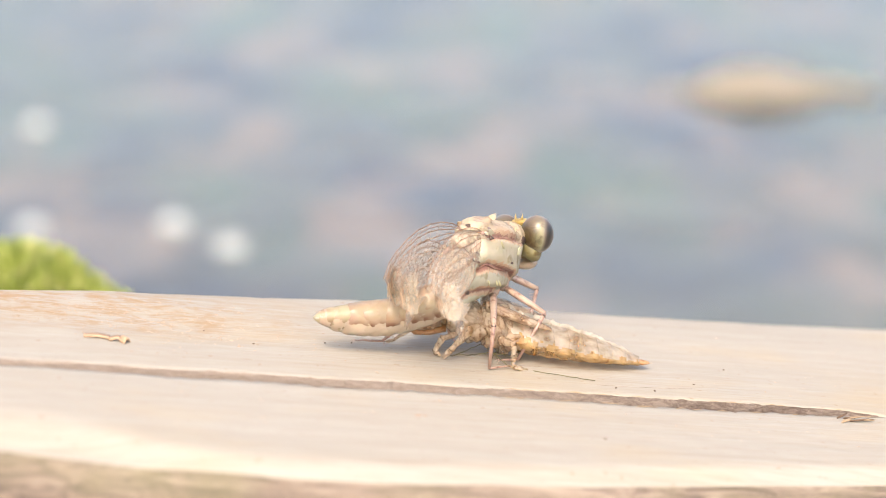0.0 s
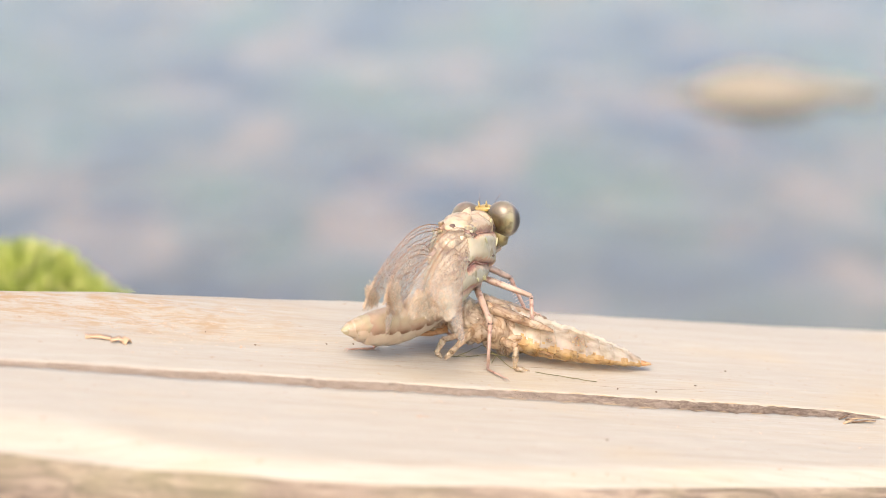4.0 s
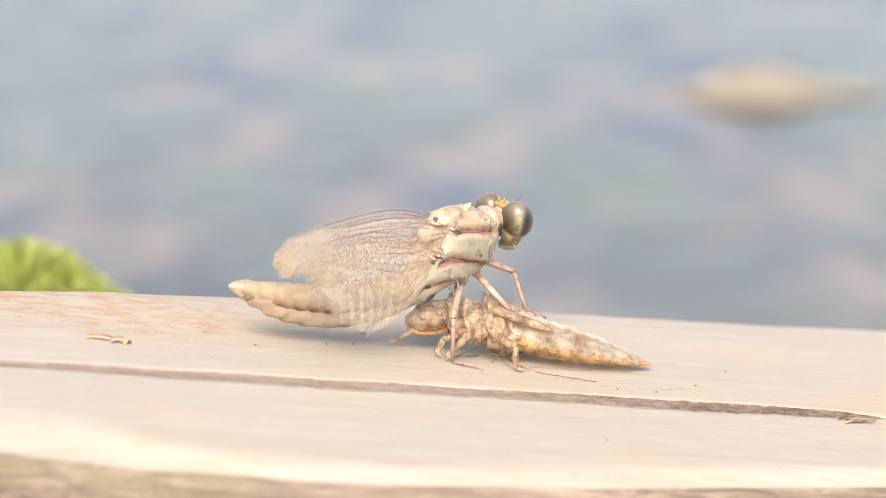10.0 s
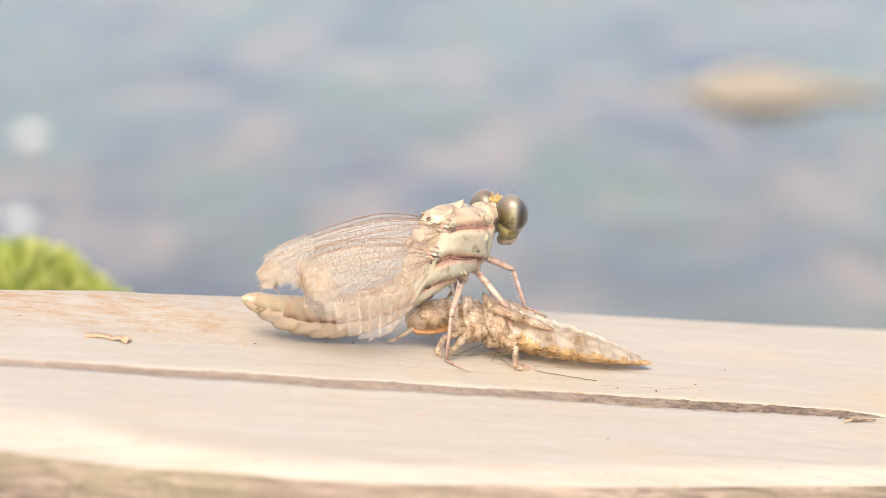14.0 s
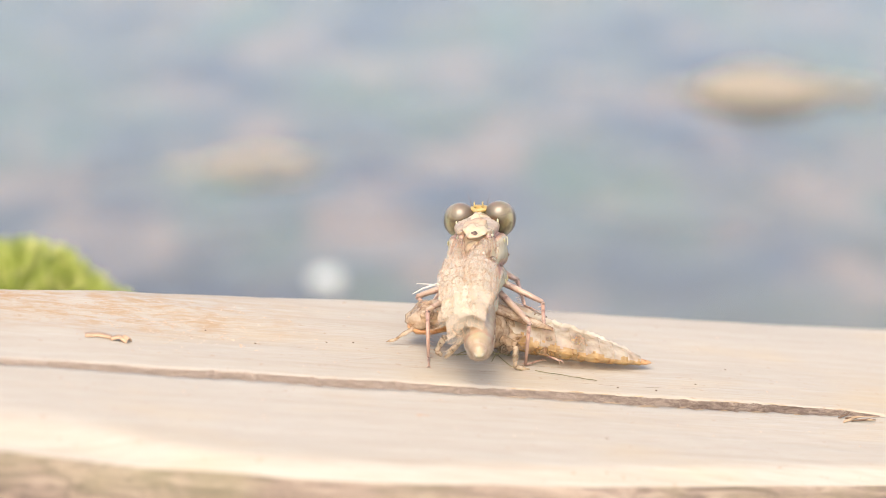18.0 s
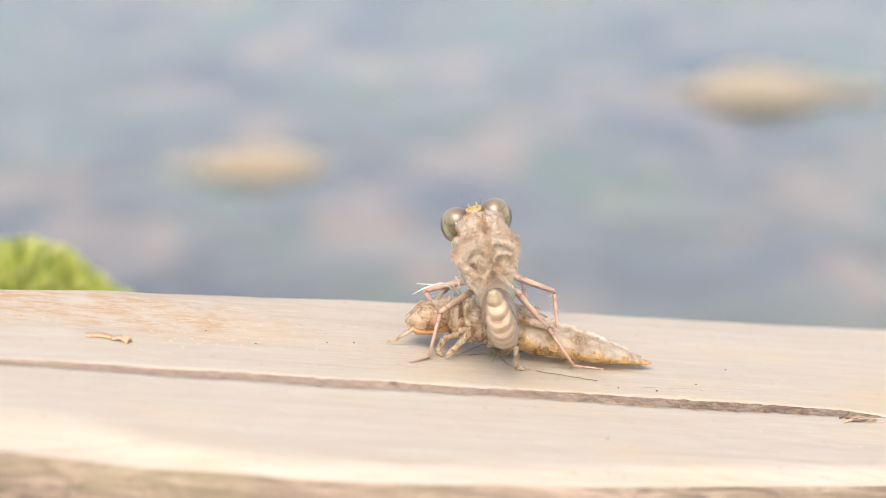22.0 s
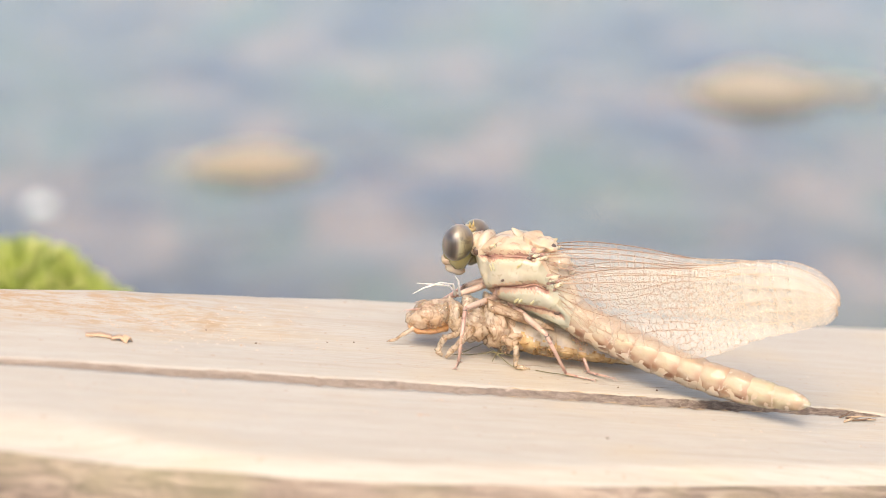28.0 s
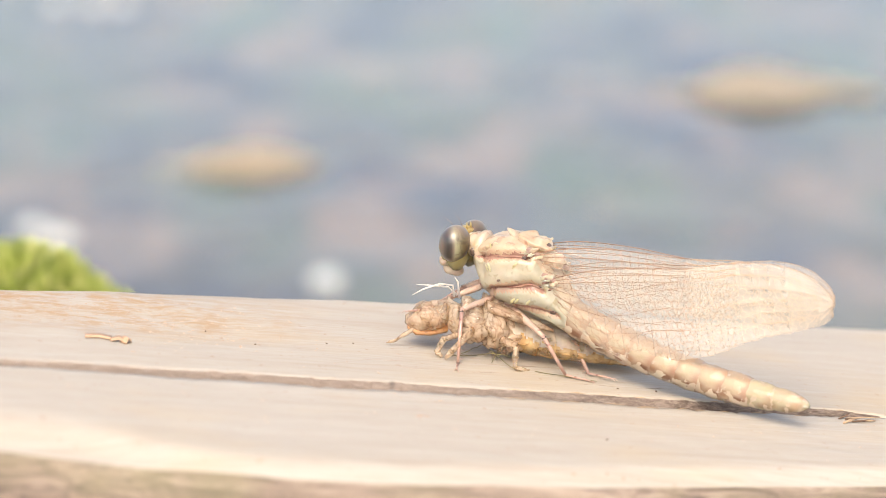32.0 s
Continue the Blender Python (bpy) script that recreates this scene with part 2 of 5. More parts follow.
def build_stream():
    m = Mat("stream_gravel", 0.85)
    big = m.noise(5, 5, 0.6, m.scaled(1, 0.55, 1))
    c = m.ramp(big, (0.3, (0.13, 0.15, 0.21)), (0.47, (0.19, 0.215, 0.235)), (0.6, (0.31, 0.28, 0.27)), (0.75, (0.21, 0.27, 0.235)))
    c = m.mix(m.ramp(m.noise(60, 3), (0.4, (0, 0, 0)), (0.7, (0.4, 0.4, 0.4))), c, (0.22, 0.20, 0.17))
    m.color(c).bump(m.noise(80, 4), 0.6, 0.01)
    bm = bmesh.new()
    n = 46
    span = lambda i: math.copysign(abs(i / n) ** 3.0, i) * 1500 + i * 0.035
    grid = {}
    for i in range(-n, n + 1):
        for j in range(-n, n + 1):
            x, y = span(i), span(j) + 1.9
            r = math.hypot(x, y - 1.9)
            z = BED + 0.012 * noise.noise(Vector((x * 4, y * 4, 0))) * (1 if r < 6 else 0)
            grid[i, j] = bm.verts.new((x, y, z))
    for i in range(-n, n):
        for j in range(-n, n):
            bm.faces.new((grid[i, j], grid[i + 1, j], grid[i + 1, j + 1], grid[i, j + 1]))
    bed = new("ground", mesh_of(bm, "ground", m.m))
    tagged(bed, "gravelly stream bed under shallow water", "stream bed", kind="structure")

    w = Mat("stream_water", 0.05)
    t = w.t
    ripple = w.math("ADD", w.noise(9, 3, 0.5, w.scaled(1.0, 0.7, 1), 0.5), w.math("MULTIPLY", w.noise(36, 2, 0.5), 0.25))
    bump = w.node("ShaderNodeBump")
    bump.inputs["Strength"].default_value, bump.inputs["Distance"].default_value = 0.35, 0.02
    w.link(ripple, bump.inputs["Height"])
    gloss, clear, fres, mx = w.node("ShaderNodeBsdfGlossy"), w.node("ShaderNodeBsdfTransparent"), w.node("ShaderNodeFresnel"), w.node("ShaderNodeMixShader")
    gloss.inputs["Roughness"].default_value = 0.09
    clear.inputs[0].default_value = (0.86, 0.92, 0.90, 1)
    fres.inputs["IOR"].default_value = 1.19
    for node in (gloss, fres):
        w.link(bump.outputs[0], node.inputs["Normal"])
    murk, haze = w.node("ShaderNodeBsdfDiffuse"), w.node("ShaderNodeMixShader")
    tone = w.ramp(w.noise(6.5, 3, 0.5, w.scaled(1.15, 0.5, 1)), (0.34, (0.096, 0.105, 0.130)), (0.5, (0.158, 0.168, 0.160)), (0.64, (0.144, 0.184, 0.144)))
    tone = w.mix(w.ramp(w.noise(8.5, 2, 0.5, w.scaled(1.2, 0.5, 1)), (0.50, (0, 0, 0)), (0.62, (0.9, 0.9, 0.9))), tone, (0.29, 0.238, 0.198))
    w.link(tone, murk.inputs[0])
    haze.inputs[0].default_value = 0.66
    w.link(clear.outputs[0], haze.inputs[1])
    w.link(murk.outputs[0], haze.inputs[2])
    w.link(fres.outputs[0], mx.inputs[0])
    w.link(haze.outputs[0], mx.inputs[1])
    w.link(gloss.outputs[0], mx.inputs[2])
    w.link(mx.outputs[0], t.nodes["Material Output"].inputs[0])
    bm = bmesh.new()
    vs = [bm.verts.new(p) for p in ((-1500, -1500, 0), (1500, -1500, 0), (1500, 1500, 0), (-1500, 1500, 0))]
    bm.faces.new(vs)
    water = new("water", mesh_of(bm, "water", w.m))
    tagged(water, "clear shallow stream water reflecting the pale sky", "water", kind="structure")


build_stream()


def leaf_material(name, a, b):
    m = Mat(name, 0.6)
    m.color(m.ramp(m.noise(25, 4), (0.35, a), (0.65, b))).bump(m.noise(200, 3), 0.3, 0.001)
    return m.m


LEAF_ORANGE = leaf_material("orange_dead_leaf", (0.48, 0.41, 0.29), (0.56, 0.48, 0.36))
LEAF_YELLOW = leaf_material("yellow_dead_leaf", (0.47, 0.42, 0.32), (0.54, 0.48, 0.38))
LEAF_TAN = leaf_material("tan_dead_leaf", (0.70, 0.57, 0.46), (0.82, 0.69, 0.57))
STONE = leaf_material("dark_stream_stone", (0.13, 0.15, 0.20), (0.20, 0.22, 0.25))


def leaf_mesh(name, length, width, curl, seed, mat):
    """A dead leaf: cupped blade with a toothed outline and a raised midrib and stalk."""
    bm = bmesh.new()
    rnd = random.Random(seed)
    n, m = 16, 6
    top = []
    for i in range(n + 1):
        s = i / n
        w = width / 2 * (math.sin(math.pi * min(1, s * 0.96 + 0.03)) ** 0.7) * (1 + 0.12 * (i % 2))
        row = []
        for j in range(-m, m + 1):
            q = j / m
            z = curl * (q * q * w * 0.5 + 0.12 * length * (s - 0.5) ** 2) + 0.0015 * noise.noise(Vector((s * 5 + seed, q * 2, 0)))
            row.append(bm.verts.new(((s - 0.5) * length, q * w, z + 0.002)))
        top.append(row)
    for a, b in zip(top, top[1:]):
        for j in range(2 * m):
            bm.faces.new((a[j], b[j], b[j + 1], a[j + 1]))
    bmesh.ops.solidify(bm, geom=bm.faces[:], thickness=0.0006)
    tube(bm, [(-length * 0.72, 0, 0.004), (-length * 0.5, 0, 0.0035), (length * 0.45, 0, 0.0045)], [0.0012, 0.0011, 0.0004], 6, scale=1)
    return mesh_of(bm, name, mat)


def sunken(ob, x, y, turn, tilt=0.0):
    ob.matrix_basis = pose(x, y, BED + 0.010 + 0.012 * noise.noise(Vector((x * 4, y * 4, 0))), tilt, 0, turn)


FLOATING = []


def build_bed_litter():
    rnd = random.Random(5)
    for x, y, length, width, turn, mat, words in (
            (-0.114, 1.785, 0.10, 0.10, 4, LEAF_ORANGE, "dull orange dead leaf floating on the water"),
            (0.266, 2.08, 0.12, 0.17, -6, LEAF_YELLOW, "pale yellow dead leaf floating on the water"),
            (0.338, 2.09, 0.06, 0.08, 30, LEAF_YELLOW, "small yellow dead leaf floating on the water"),
            (-0.042, 1.953, 0.13, 0.19, 10, LEAF_TAN, "broad tan dead leaf lying under the stream water"),
            (0.0, 2.24, 0.11, 0.16, -15, LEAF_TAN, "tan dead leaf lying under the stream water"),
            (-0.229, 1.882, 0.105, 0.12, 8, LEAF_TAN, "tan dead leaf lying under the stream water"),
            (-0.26, 2.45, 0.08, 0.12, -4, LEAF_YELLOW, "yellowish dead leaf lying under the stream water"),
            (0.232, 1.953, 0.17, 0.15, 7, LEAF_TAN, "long tan dead leaf lying under the stream water"),
            (0.174, 1.813, 0.14, 0.14, -9, LEAF_TAN, "dull tan dead leaf lying under the stream water"),
            (0.13, 2.40, 0.08, 0.10, 20, LEAF_TAN, "tan dead leaf lying under the stream water"),
            (-0.157, 1.755, 0.09, 0.11, -20, LEAF_TAN, "tan dead leaf lying under the stream water")):
        ob = new("dead_leaf", leaf_mesh("dead_leaf", length, width, 0.12, rnd.randint(0, 99), mat))
        sunken(ob, x, y, turn)
        if "floating" in words:
            ob.matrix_basis = pose(x, y, -0.001, 0, 0, turn)
            FLOATING.append((ob, x, y, turn))
        tagged(ob, words, "leaf", "dead leaves in the stream")
    for x, y, r, sq in ((0.177, 2.10, 0.055, 0.7), (0.06, 2.53, 0.08, 0.6), (0.40, 2.64, 0.09, 0.8), (-0.02, 1.86, 0.05, 0.8), (-0.14, 2.60, 0.075, 0.6),
                        (-0.09, 1.90, 0.045, 0.9), (0.11, 2.22, 0.06, 0.6), (-0.32, 2.25, 0.07, 0.8), (0.09, 1.72, 0.05, 0.7)):
        bm = bmesh.new()
        blob(bm, (0, 0, 0), (r, r * sq, 0.022), n=20, m=12, wob=0.35, seed=x * 31, scale=1)
        ob = new("stone", mesh_of(bm, "stone", STONE))
        ob.matrix_basis = pose(x, y, BED + 0.006, 0, 0, rnd.uniform(0, 180))
        tagged(ob, "dark rounded stone on the stream bed", "stone", "stones in the stream")


build_bed_litter()

# pale wavelets that stand in for sun glints: place on the water, and the seconds at which each one flashes
WAVELETS = (((-0.316, 1.93), (0, 6, 12, 17.2, 19, 25)), ((-0.267, 1.591), (0, 1.5, 6, 7.4, 9, 18.6, 32)), ((-0.175, 1.599), (0, 3.4, 6.8, 18.4)),
            ((-0.133, 1.538), (0, 2.2, 6, 18.9)), ((-0.262, 1.925), (1.4, 9, 13.5, 19)), ((-0.245, 1.565), (8, 9, 24, 32)), ((-0.226, 1.47), (11, 14, 31, 32)),
            ((-0.40, 2.58), (23, 28.3, 32)), ((-0.33, 2.57), (21, 23.8, 32)), ((-0.07, 1.455), (18.2, 24.5, 32)), ((-0.155, 1.74), (5.8, 8.4)), ((-0.0446, 1.665), (30, 28.6)),
            ((-0.064, 1.627), (8,)), ((-0.009, 1.665), (8,)), ((-0.316, 1.892), (14, 25,)), ((-0.279, 1.607), (14, 31, 3,)),
            ((-0.300, 2.128), (24, 31,)), ((-0.260, 2.114), (24,)), ((-0.230, 1.665), (24, 21,)), ((-0.169, 1.468), (24,)),
            ((-0.272, 1.648), (31, 28, 1,)), ((-0.247, 1.631), (31,)), ((-0.228, 1.607), (31, 21,)), ((-0.360, 2.568), (31, 32,)),
            ((-0.305, 2.548), (31, 29,)), ((0.095, 2.607), (21,)), ((-0.252, 2.568), (24,)), ((-0.324, 2.000), (1, 2, 3,)),
            ((-0.244, 1.576), (1, 2,)))
RIPPLES = []


def build_wavelets():
    m = Mat("pale_glint", 0.38)
    # colour paler than the water paints the glint; a flash lifts the blob
    m.color((0.34, 0.38, 0.40)).bump(m.noise(300, 2), 0.05, 0.0005)
    m.b.inputs["IOR"].default_value = 1.33
    for (x, y), flashes in WAVELETS:
        bm = bmesh.new()
        blob(bm, (0, 0, 0), (0.010, 0.008, 0.0020), n=16, m=8, wob=0.12, seed=x * 9, scale=1)
        ob = new("wavelet", mesh_of(bm, "wavelet", m.m))
        tagged(ob, "pale blob lifted to the stream surface as a sun glint", "ripple", "wavelets on the stream")
        RIPPLES.append((ob, x, y, flashes))


build_wavelets()


def build_posts():
    m = Mat("old_post_wood", 0.85)
    g = m.noise(1, 5, 0.6, m.scaled(300, 300, 30))
    m.color(m.ramp(g, (0.3, (0.12, 0.09, 0.07)), (0.7, (0.30, 0.24, 0.18)))).bump(g, 0.6, 0.001)
    for x in (-330, 330):
        top = BOARD @ (Vector((x, -8, -THICK)) * MM)
        h = top.z - BED + 0.02
        bm = bmesh.new()
        tube(bm, [(0, 0, -0.02), (0, 0, h * 0.5), (0, 0, h)], [0.027, 0.026, 0.025], 16, scale=1)
        ob = new("post", mesh_of(bm, "post", m.m))
        ob.matrix_basis = pose(top.x, top.y, BED)
        tagged(ob, "old round wooden post standing in the stream", "post", "posts under the board")


build_posts()


# ---- moss on a stone behind the board ----
def build_moss():
    ms = Mat("grey_bank_stone", 0.85)
    ms.color(ms.ramp(ms.noise(30, 5), (0.3, (0.12, 0.12, 0.11)), (0.7, (0.28, 0.27, 0.25)))).bump(ms.noise(90, 5), 0.6, 0.004)
    bm = bmesh.new()
    cx, cy = -0.075, 0.410
    rings = []
    for z, r in ((BED - 0.03, 0.085), (0.05, 0.078), (0.15, 0.062), (0.225, 0.042), (0.258, 0.024), (0.262, 0.008)):
        rings.append([(cx + r * 1.1 * (1 + 0.18 * noise.noise(Vector((math.cos(a), math.sin(a), z * 9)))) * math.cos(a),
                       cy + r * (1 + 0.18 * noise.noise(Vector((math.cos(a) + 4, math.sin(a), z * 9)))) * math.sin(a), z)
                      for a in (2 * math.pi * i / 22 for i in range(22))])
    loft(bm, rings, 0, True, 1)
    st = new("stone", mesh_of(bm, "stone", ms.m))
    tagged(st, "tall grey stone rising from the stream with moss on top", "stone")
    mm = Mat("bright_green_moss", 0.6)
    rndf = mm.node("ShaderNodeNewGeometry").outputs["Random Per Island"]
    c = mm.ramp(rndf, (0.0, (0.27, 0.34, 0.06)), (0.5, (0.46, 0.52, 0.15)), (1.0, (0.64, 0.65, 0.28)))
    # dark green patches painted in as shade in the cushion's crevices
    c = mm.mix(mm.ramp(mm.noise(55, 3), (0.55, (0, 0, 0)), (0.68, (0.8, 0.8, 0.8))), c, (0.10, 0.17, 0.03))
    mm.color(c)
    tl, mx = mm.node("ShaderNodeBsdfTranslucent"), mm.node("ShaderNodeMixShader")
    mm.link(c, tl.inputs[0])
    mx.inputs[0].default_value = 0.4
    mm.link(mm.b.outputs[0], mx.inputs[1])
    mm.link(tl.outputs[0], mx.inputs[2])
    mm.link(mx.outputs[0], mm.t.nodes["Material Output"].inputs[0])
    rnd = random.Random(11)
    verts, faces = [], []
    for k in range(5200):
        a, q = rnd.uniform(0, 2 * math.pi), rnd.random() ** 0.5
        x, y = cx + 0.0298 * q * math.cos(a), cy + 0.025 * q * math.sin(a)
        z = 0.2590 + 0.0188 * (1 - q ** 2.6) * (1 + 0.25 * noise.noise(Vector((x * 60, y * 60, 0))))
        out = Vector((math.cos(a) * q, math.sin(a) * q, 0.9)).normalized()
        lean = (out + Vector((rnd.uniform(-.5, .5), rnd.uniform(-.5, .5), rnd.uniform(-.2, .3)))).normalized()
        side = lean.orthogonal().normalized()
        side.rotate(Matrix.Rotation(rnd.uniform(0, 6.3), 3, lean))
        h, w = rnd.uniform(0.0016, 0.0052), rnd.uniform(0.0005, 0.0011)
        p, i = Vector((x, y, z)), len(verts)
        verts += [p - side * w * .5 - lean * 0.004, p + side * w * .5 - lean * 0.004, p + side * w + lean * h * .5, p + lean * h, p - side * w + lean * h * .5]
        faces += [(i, i + 1, i + 2), (i, i + 2, i + 3), (i, i + 3, i + 4)]
    me = bpy.data.meshes.new("moss")
    me.from_pydata(verts, [], faces)
    me.materials.append(mm.m)
    tagged(new("moss", me), "bright green cushion of moss on a stone", "moss", kind="stuff")
    # a soft mound inside the cushion
    bm = bmesh.new()
    blob(bm, (cx, cy, 0.2550), (0.027, 0.025, 0.021), n=24, m=14, wob=0.2, scale=1)
    tagged(new("moss_cushion", mesh_of(bm, "moss_cushion", mm.m)), "dense green body of the moss cushion on its stone", "moss")


build_moss()

# ---- the cast skin on the board ----
SKIN = cuticle("cast_skin_tan", (0.5, 0.35, 0.23), (0.8, 0.69, 0.55), (0.26, 0.14, 0.08), 420, 0.14, 0.45, 0.1, 0.8, 0.8, 0.42, 0.0003, 0.6)
SKIN_LOW = cuticle("cast_skin_amber", (0.6, 0.4, 0.18), (0.72, 0.54, 0.3), (0.4, 0.22, 0.09), 420, 0.14, 0.45, 0.1, 0.8, 0.8, 0.42, 0.0003, 0.35)
SKIN_DARK = cuticle("cast_skin_brown", (0.56, 0.42, 0.29), (0.8, 0.7, 0.57), (0.28, 0.16, 0.09), 420, 0.12, 0.4, 0.1, 0.9, 0.9, 0.5, 0.0003, 0.6)
SKIN_TOP = cuticle("cast_skin_whitish", (0.66, 0.6, 0.5), (0.74, 0.7, 0.63), (0.56, 0.45, 0.33), 420, 0.13, 0.5, 0.2, 0.4, 0.8, 0.45, 0.0003, 0.0)
SKIN_RUST = cuticle("cast_skin_rust", (0.50, 0.25, 0.11), (0.62, 0.38, 0.2), (0.28, 0.12, 0.05), 500, 0.4, 0.3, 0.15, 0.5)
LINING = cuticle("white_lining", (0.62, 0.60, 0.57), (0.68, 0.66, 0.63), (0.58, 0.55, 0.52), 500, 0.5, 0.4, 0.2, 0.1)


def limb(pts, radii, n=8, spines=0, rnd=None, spine_len=0.55):
    bm = bmesh.new()
    tube(bm, pts, radii, n)
    if spines:
        for k in range(spines):
            s = (k + 0.7) / spines
            a = Vector(pts[0]).lerp(Vector(pts[-1]), s)
            for up in (-1, 1):
                tip = a + Vector((0.28, up * 0.35, -spine_len))
                tube(bm, [a, tip], [0.05, 0.012], 4)
    return bm


def build_exuvia():
    e = thing("cast_larval_skin", BOARD @ pose(-0.4 * MM, 0.4 * MM, 0, 0, 0, -8), "empty tan cast skin of a dragonfly larva on the board", "insect skin")
    # head: capsule, eye swellings, mask below, feelers
    bm = bmesh.new()
    loft(bm, [ellipse(-10.6, 4, 3.2, 0.5, 0.5, 18), ellipse(-10.0, 4, 3.4, 1.6, 1.0, 18, wob=.1), ellipse(-8.8, 4, 3.8, 2.5, 1.55, 18, wob=.3),
              ellipse(-7.4, 4, 4.1, 2.8, 1.8, 18, wob=.3), ellipse(-6.2, 4, 4.4, 2.3, 1.8, 18, wob=.1), ellipse(-5.6, 4, 4.8, 1.6, 1.5, 18)])
    head = part("head", crumple(bm, 0.25, 0.65, 1, 3), SKIN_DARK.m, e, "brown papery head capsule")
    for y in (1.6, 6.4):
        bm = bmesh.new()
        blob(bm, (-8.1, 4 + (y - 4) * .92, 4.2), (1.2, 0.5, .8), (0, 25, 0), wob=.35, seed=y)
        part("eye_case", crumple(bm, 0.2, 1.1, 1, y), SKIN_DARK.m, head)
    bm = bmesh.new()
    loft(bm, [ellipse(-10.2, 4, 2.4, 0.8, 0.3, 14), ellipse(-9.2, 4, 2.2, 1.8, 0.6, 14, wob=.15), ellipse(-7.5, 4, 2.3, 1.9, 0.6, 14, wob=.15), ellipse(-5.5, 4, 2.7, 1.2, 0.5, 14)])
    part("mask", bm, SKIN_RUST.m, head, "rust-brown lower lip plate")
    # thorax rings and the torn back
    for x0, x1, hw, hh, z, m in ((-5.8, -3.9, 2.2, 2.0, 4.7, SKIN_DARK), (-4.1, -1.4, 2.6, 2.5, 4.6, SKIN_DARK), (-1.6, 2.2, 3.0, 2.8, 4.0, SKIN)):
        bm = bmesh.new()
        k = 7
        loft(bm, [ellipse(x0 + (x1 - x0) * i / k, 4, z - 0.15 * i, hw * (0.82 + 0.18 * math.sin(math.pi * i / k)), hh * (0.82 + 0.18 * math.sin(math.pi * i / k)), 22, 2.2, 0.38, x0) for i in range(k + 1)])
        part("thorax_ring", crumple(bm, 0.18, 0.8, 1, x0), m.m, e)
    for y, s in ((2.5, -1), (5.8, 1)):
        bm = bmesh.new()
        loft(bm, [ellipse(-1.4 + 8.2 * q, y + s * 0.7 * q, 6.3 - 1.9 * q, 1.15 * (1 - 0.7 * q ** 3), 0.7 * (1 - 0.7 * q ** 3), 16, 2.0, 0.12, y) for q in (0, .15, .4, .6, .8, .95, 1)])
        part("wing_pad", crumple(bm, 0.12, 0.9, 1, y), SKIN.m, e, "narrow tan wing case")
    # coiled body under the thorax
    for x, y, z, r in ((-2.2, 1.7, 3.3, 1.2), (0.4, 1.5, 3.0, 1.35), (2.2, 1.7, 2.6, 1.2), (-4.6, 2.1, 3.6, 1.0)):
        bm = bmesh.new()
        blob(bm, (x, y, z), (r * 1.2, r * 0.8, r), (0, 20, 0), wob=.45, seed=x)
        part("leg_base", crumple(bm, 0.1, 1.0, 0, x), SKIN_DARK.m, e)
    # abdomen: flattened rings with side edges that end in points
    n = 9
    prof = ((0, 3.4, 2.3, 3.0), (.2, 4.3, 2.3, 2.5), (.45, 4.5, 2.05, 2.15), (.7, 3.6, 1.6, 1.75), (.88, 2.3, 1.1, 1.3), (1, 1.0, .6, .95))
    for i in range(n):
        bm = bmesh.new()
        rings = []
        for k in range(6):
            q = (i + k / 5 * 1.04) / n
            hw, hh, cz = (curve_at(tuple((p[0], p[j]) for p in prof), q) for j in (1, 2, 3))
            flare = 1 + 0.05 * (k / 5) ** 2
            ring = []
            for a in range(24):
                c, s = math.cos(2 * math.pi * a / 24), math.sin(2 * math.pi * a / 24)
                y = hw * flare * math.copysign(abs(c) ** 0.8, c)
                z = hh * (s if s > 0 else s * 0.8) * (1 - 0.25 * abs(c))
                ring.append((1.6 + 16.8 * q, 4.4 + y * 0.9, max(0.12, cz * 0.95 + z * flare)))
            rings.append(ring)
        loft(bm, rings)
        crumple(bm, 0.05, 1.2, 1, i)
        for f in bm.faces:
            f.material_index = 1 if f.calc_center_median().z < (1.15 + 0.35 * noise.noise(f.calc_center_median() * 1400)) * MM * curve_at(tuple((p[0], p[3]) for p in prof), (i + 0.5) / n) else 0
        seg = part("abdomen_ring", bm, [SKIN_TOP.m, SKIN_LOW.m], e)
        for s in (-1, 1):
            hw = curve_at(tuple((p[0], p[1]) for p in prof), (i + 1) / n)
            cz = curve_at(tuple((p[0], p[3]) for p in prof), (i + 1) / n)
            x = 1.6 + 16.8 * (i + 1) / n
            bm = bmesh.new()
            tube(bm, [(x - 0.9, 4.4 + s * hw * 0.88, cz * .95), (x - 0.1, 4.4 + s * hw * 0.94, cz * .95), (x + 0.5, 4.4 + s * hw * 0.92, cz * .95)], [0.15, 0.13, 0.02], 6)
            part("side_thorn", bm, SKIN_LOW.m, seg)
    for dy in (-.35, .0, .35):
        bm = bmesh.new()
        tube(bm, [(18.2, 4.4 + dy * .6, 0.9), (19.0, 4.4 + dy, 0.85), (19.9, 4.4 + dy * .8, 0.9)], [0.3, 0.25, 0.04], 7)
        part("tail_spike", bm, SKIN_RUST.m, e)
    # legs
    def leg(pts, r, m):
        pts = [Vector(p) for p in pts]
        holder = None
        for k, (a, b) in enumerate(zip(pts, pts[1:])):
            bm = bmesh.new()
            mid = a.lerp(b, 0.5)
            tube(bm, [a, a.lerp(b, 0.15), a.lerp(b, 0.35), mid, a.lerp(b, 0.8), b], [r[k] * 0.6, r[k] * 0.85, r[k] * 0.7, r[k] * 0.8, r[k + 1] * 0.7, r[k + 1] * 0.85], 10)
            crumple(bm, 0.06, 1.3, 1, a.x)
            if holder is None:
                holder = part("leg", bm, m.m, e)
            else:
                part("shin" if k == 1 else "foot", bm, m.m, holder)
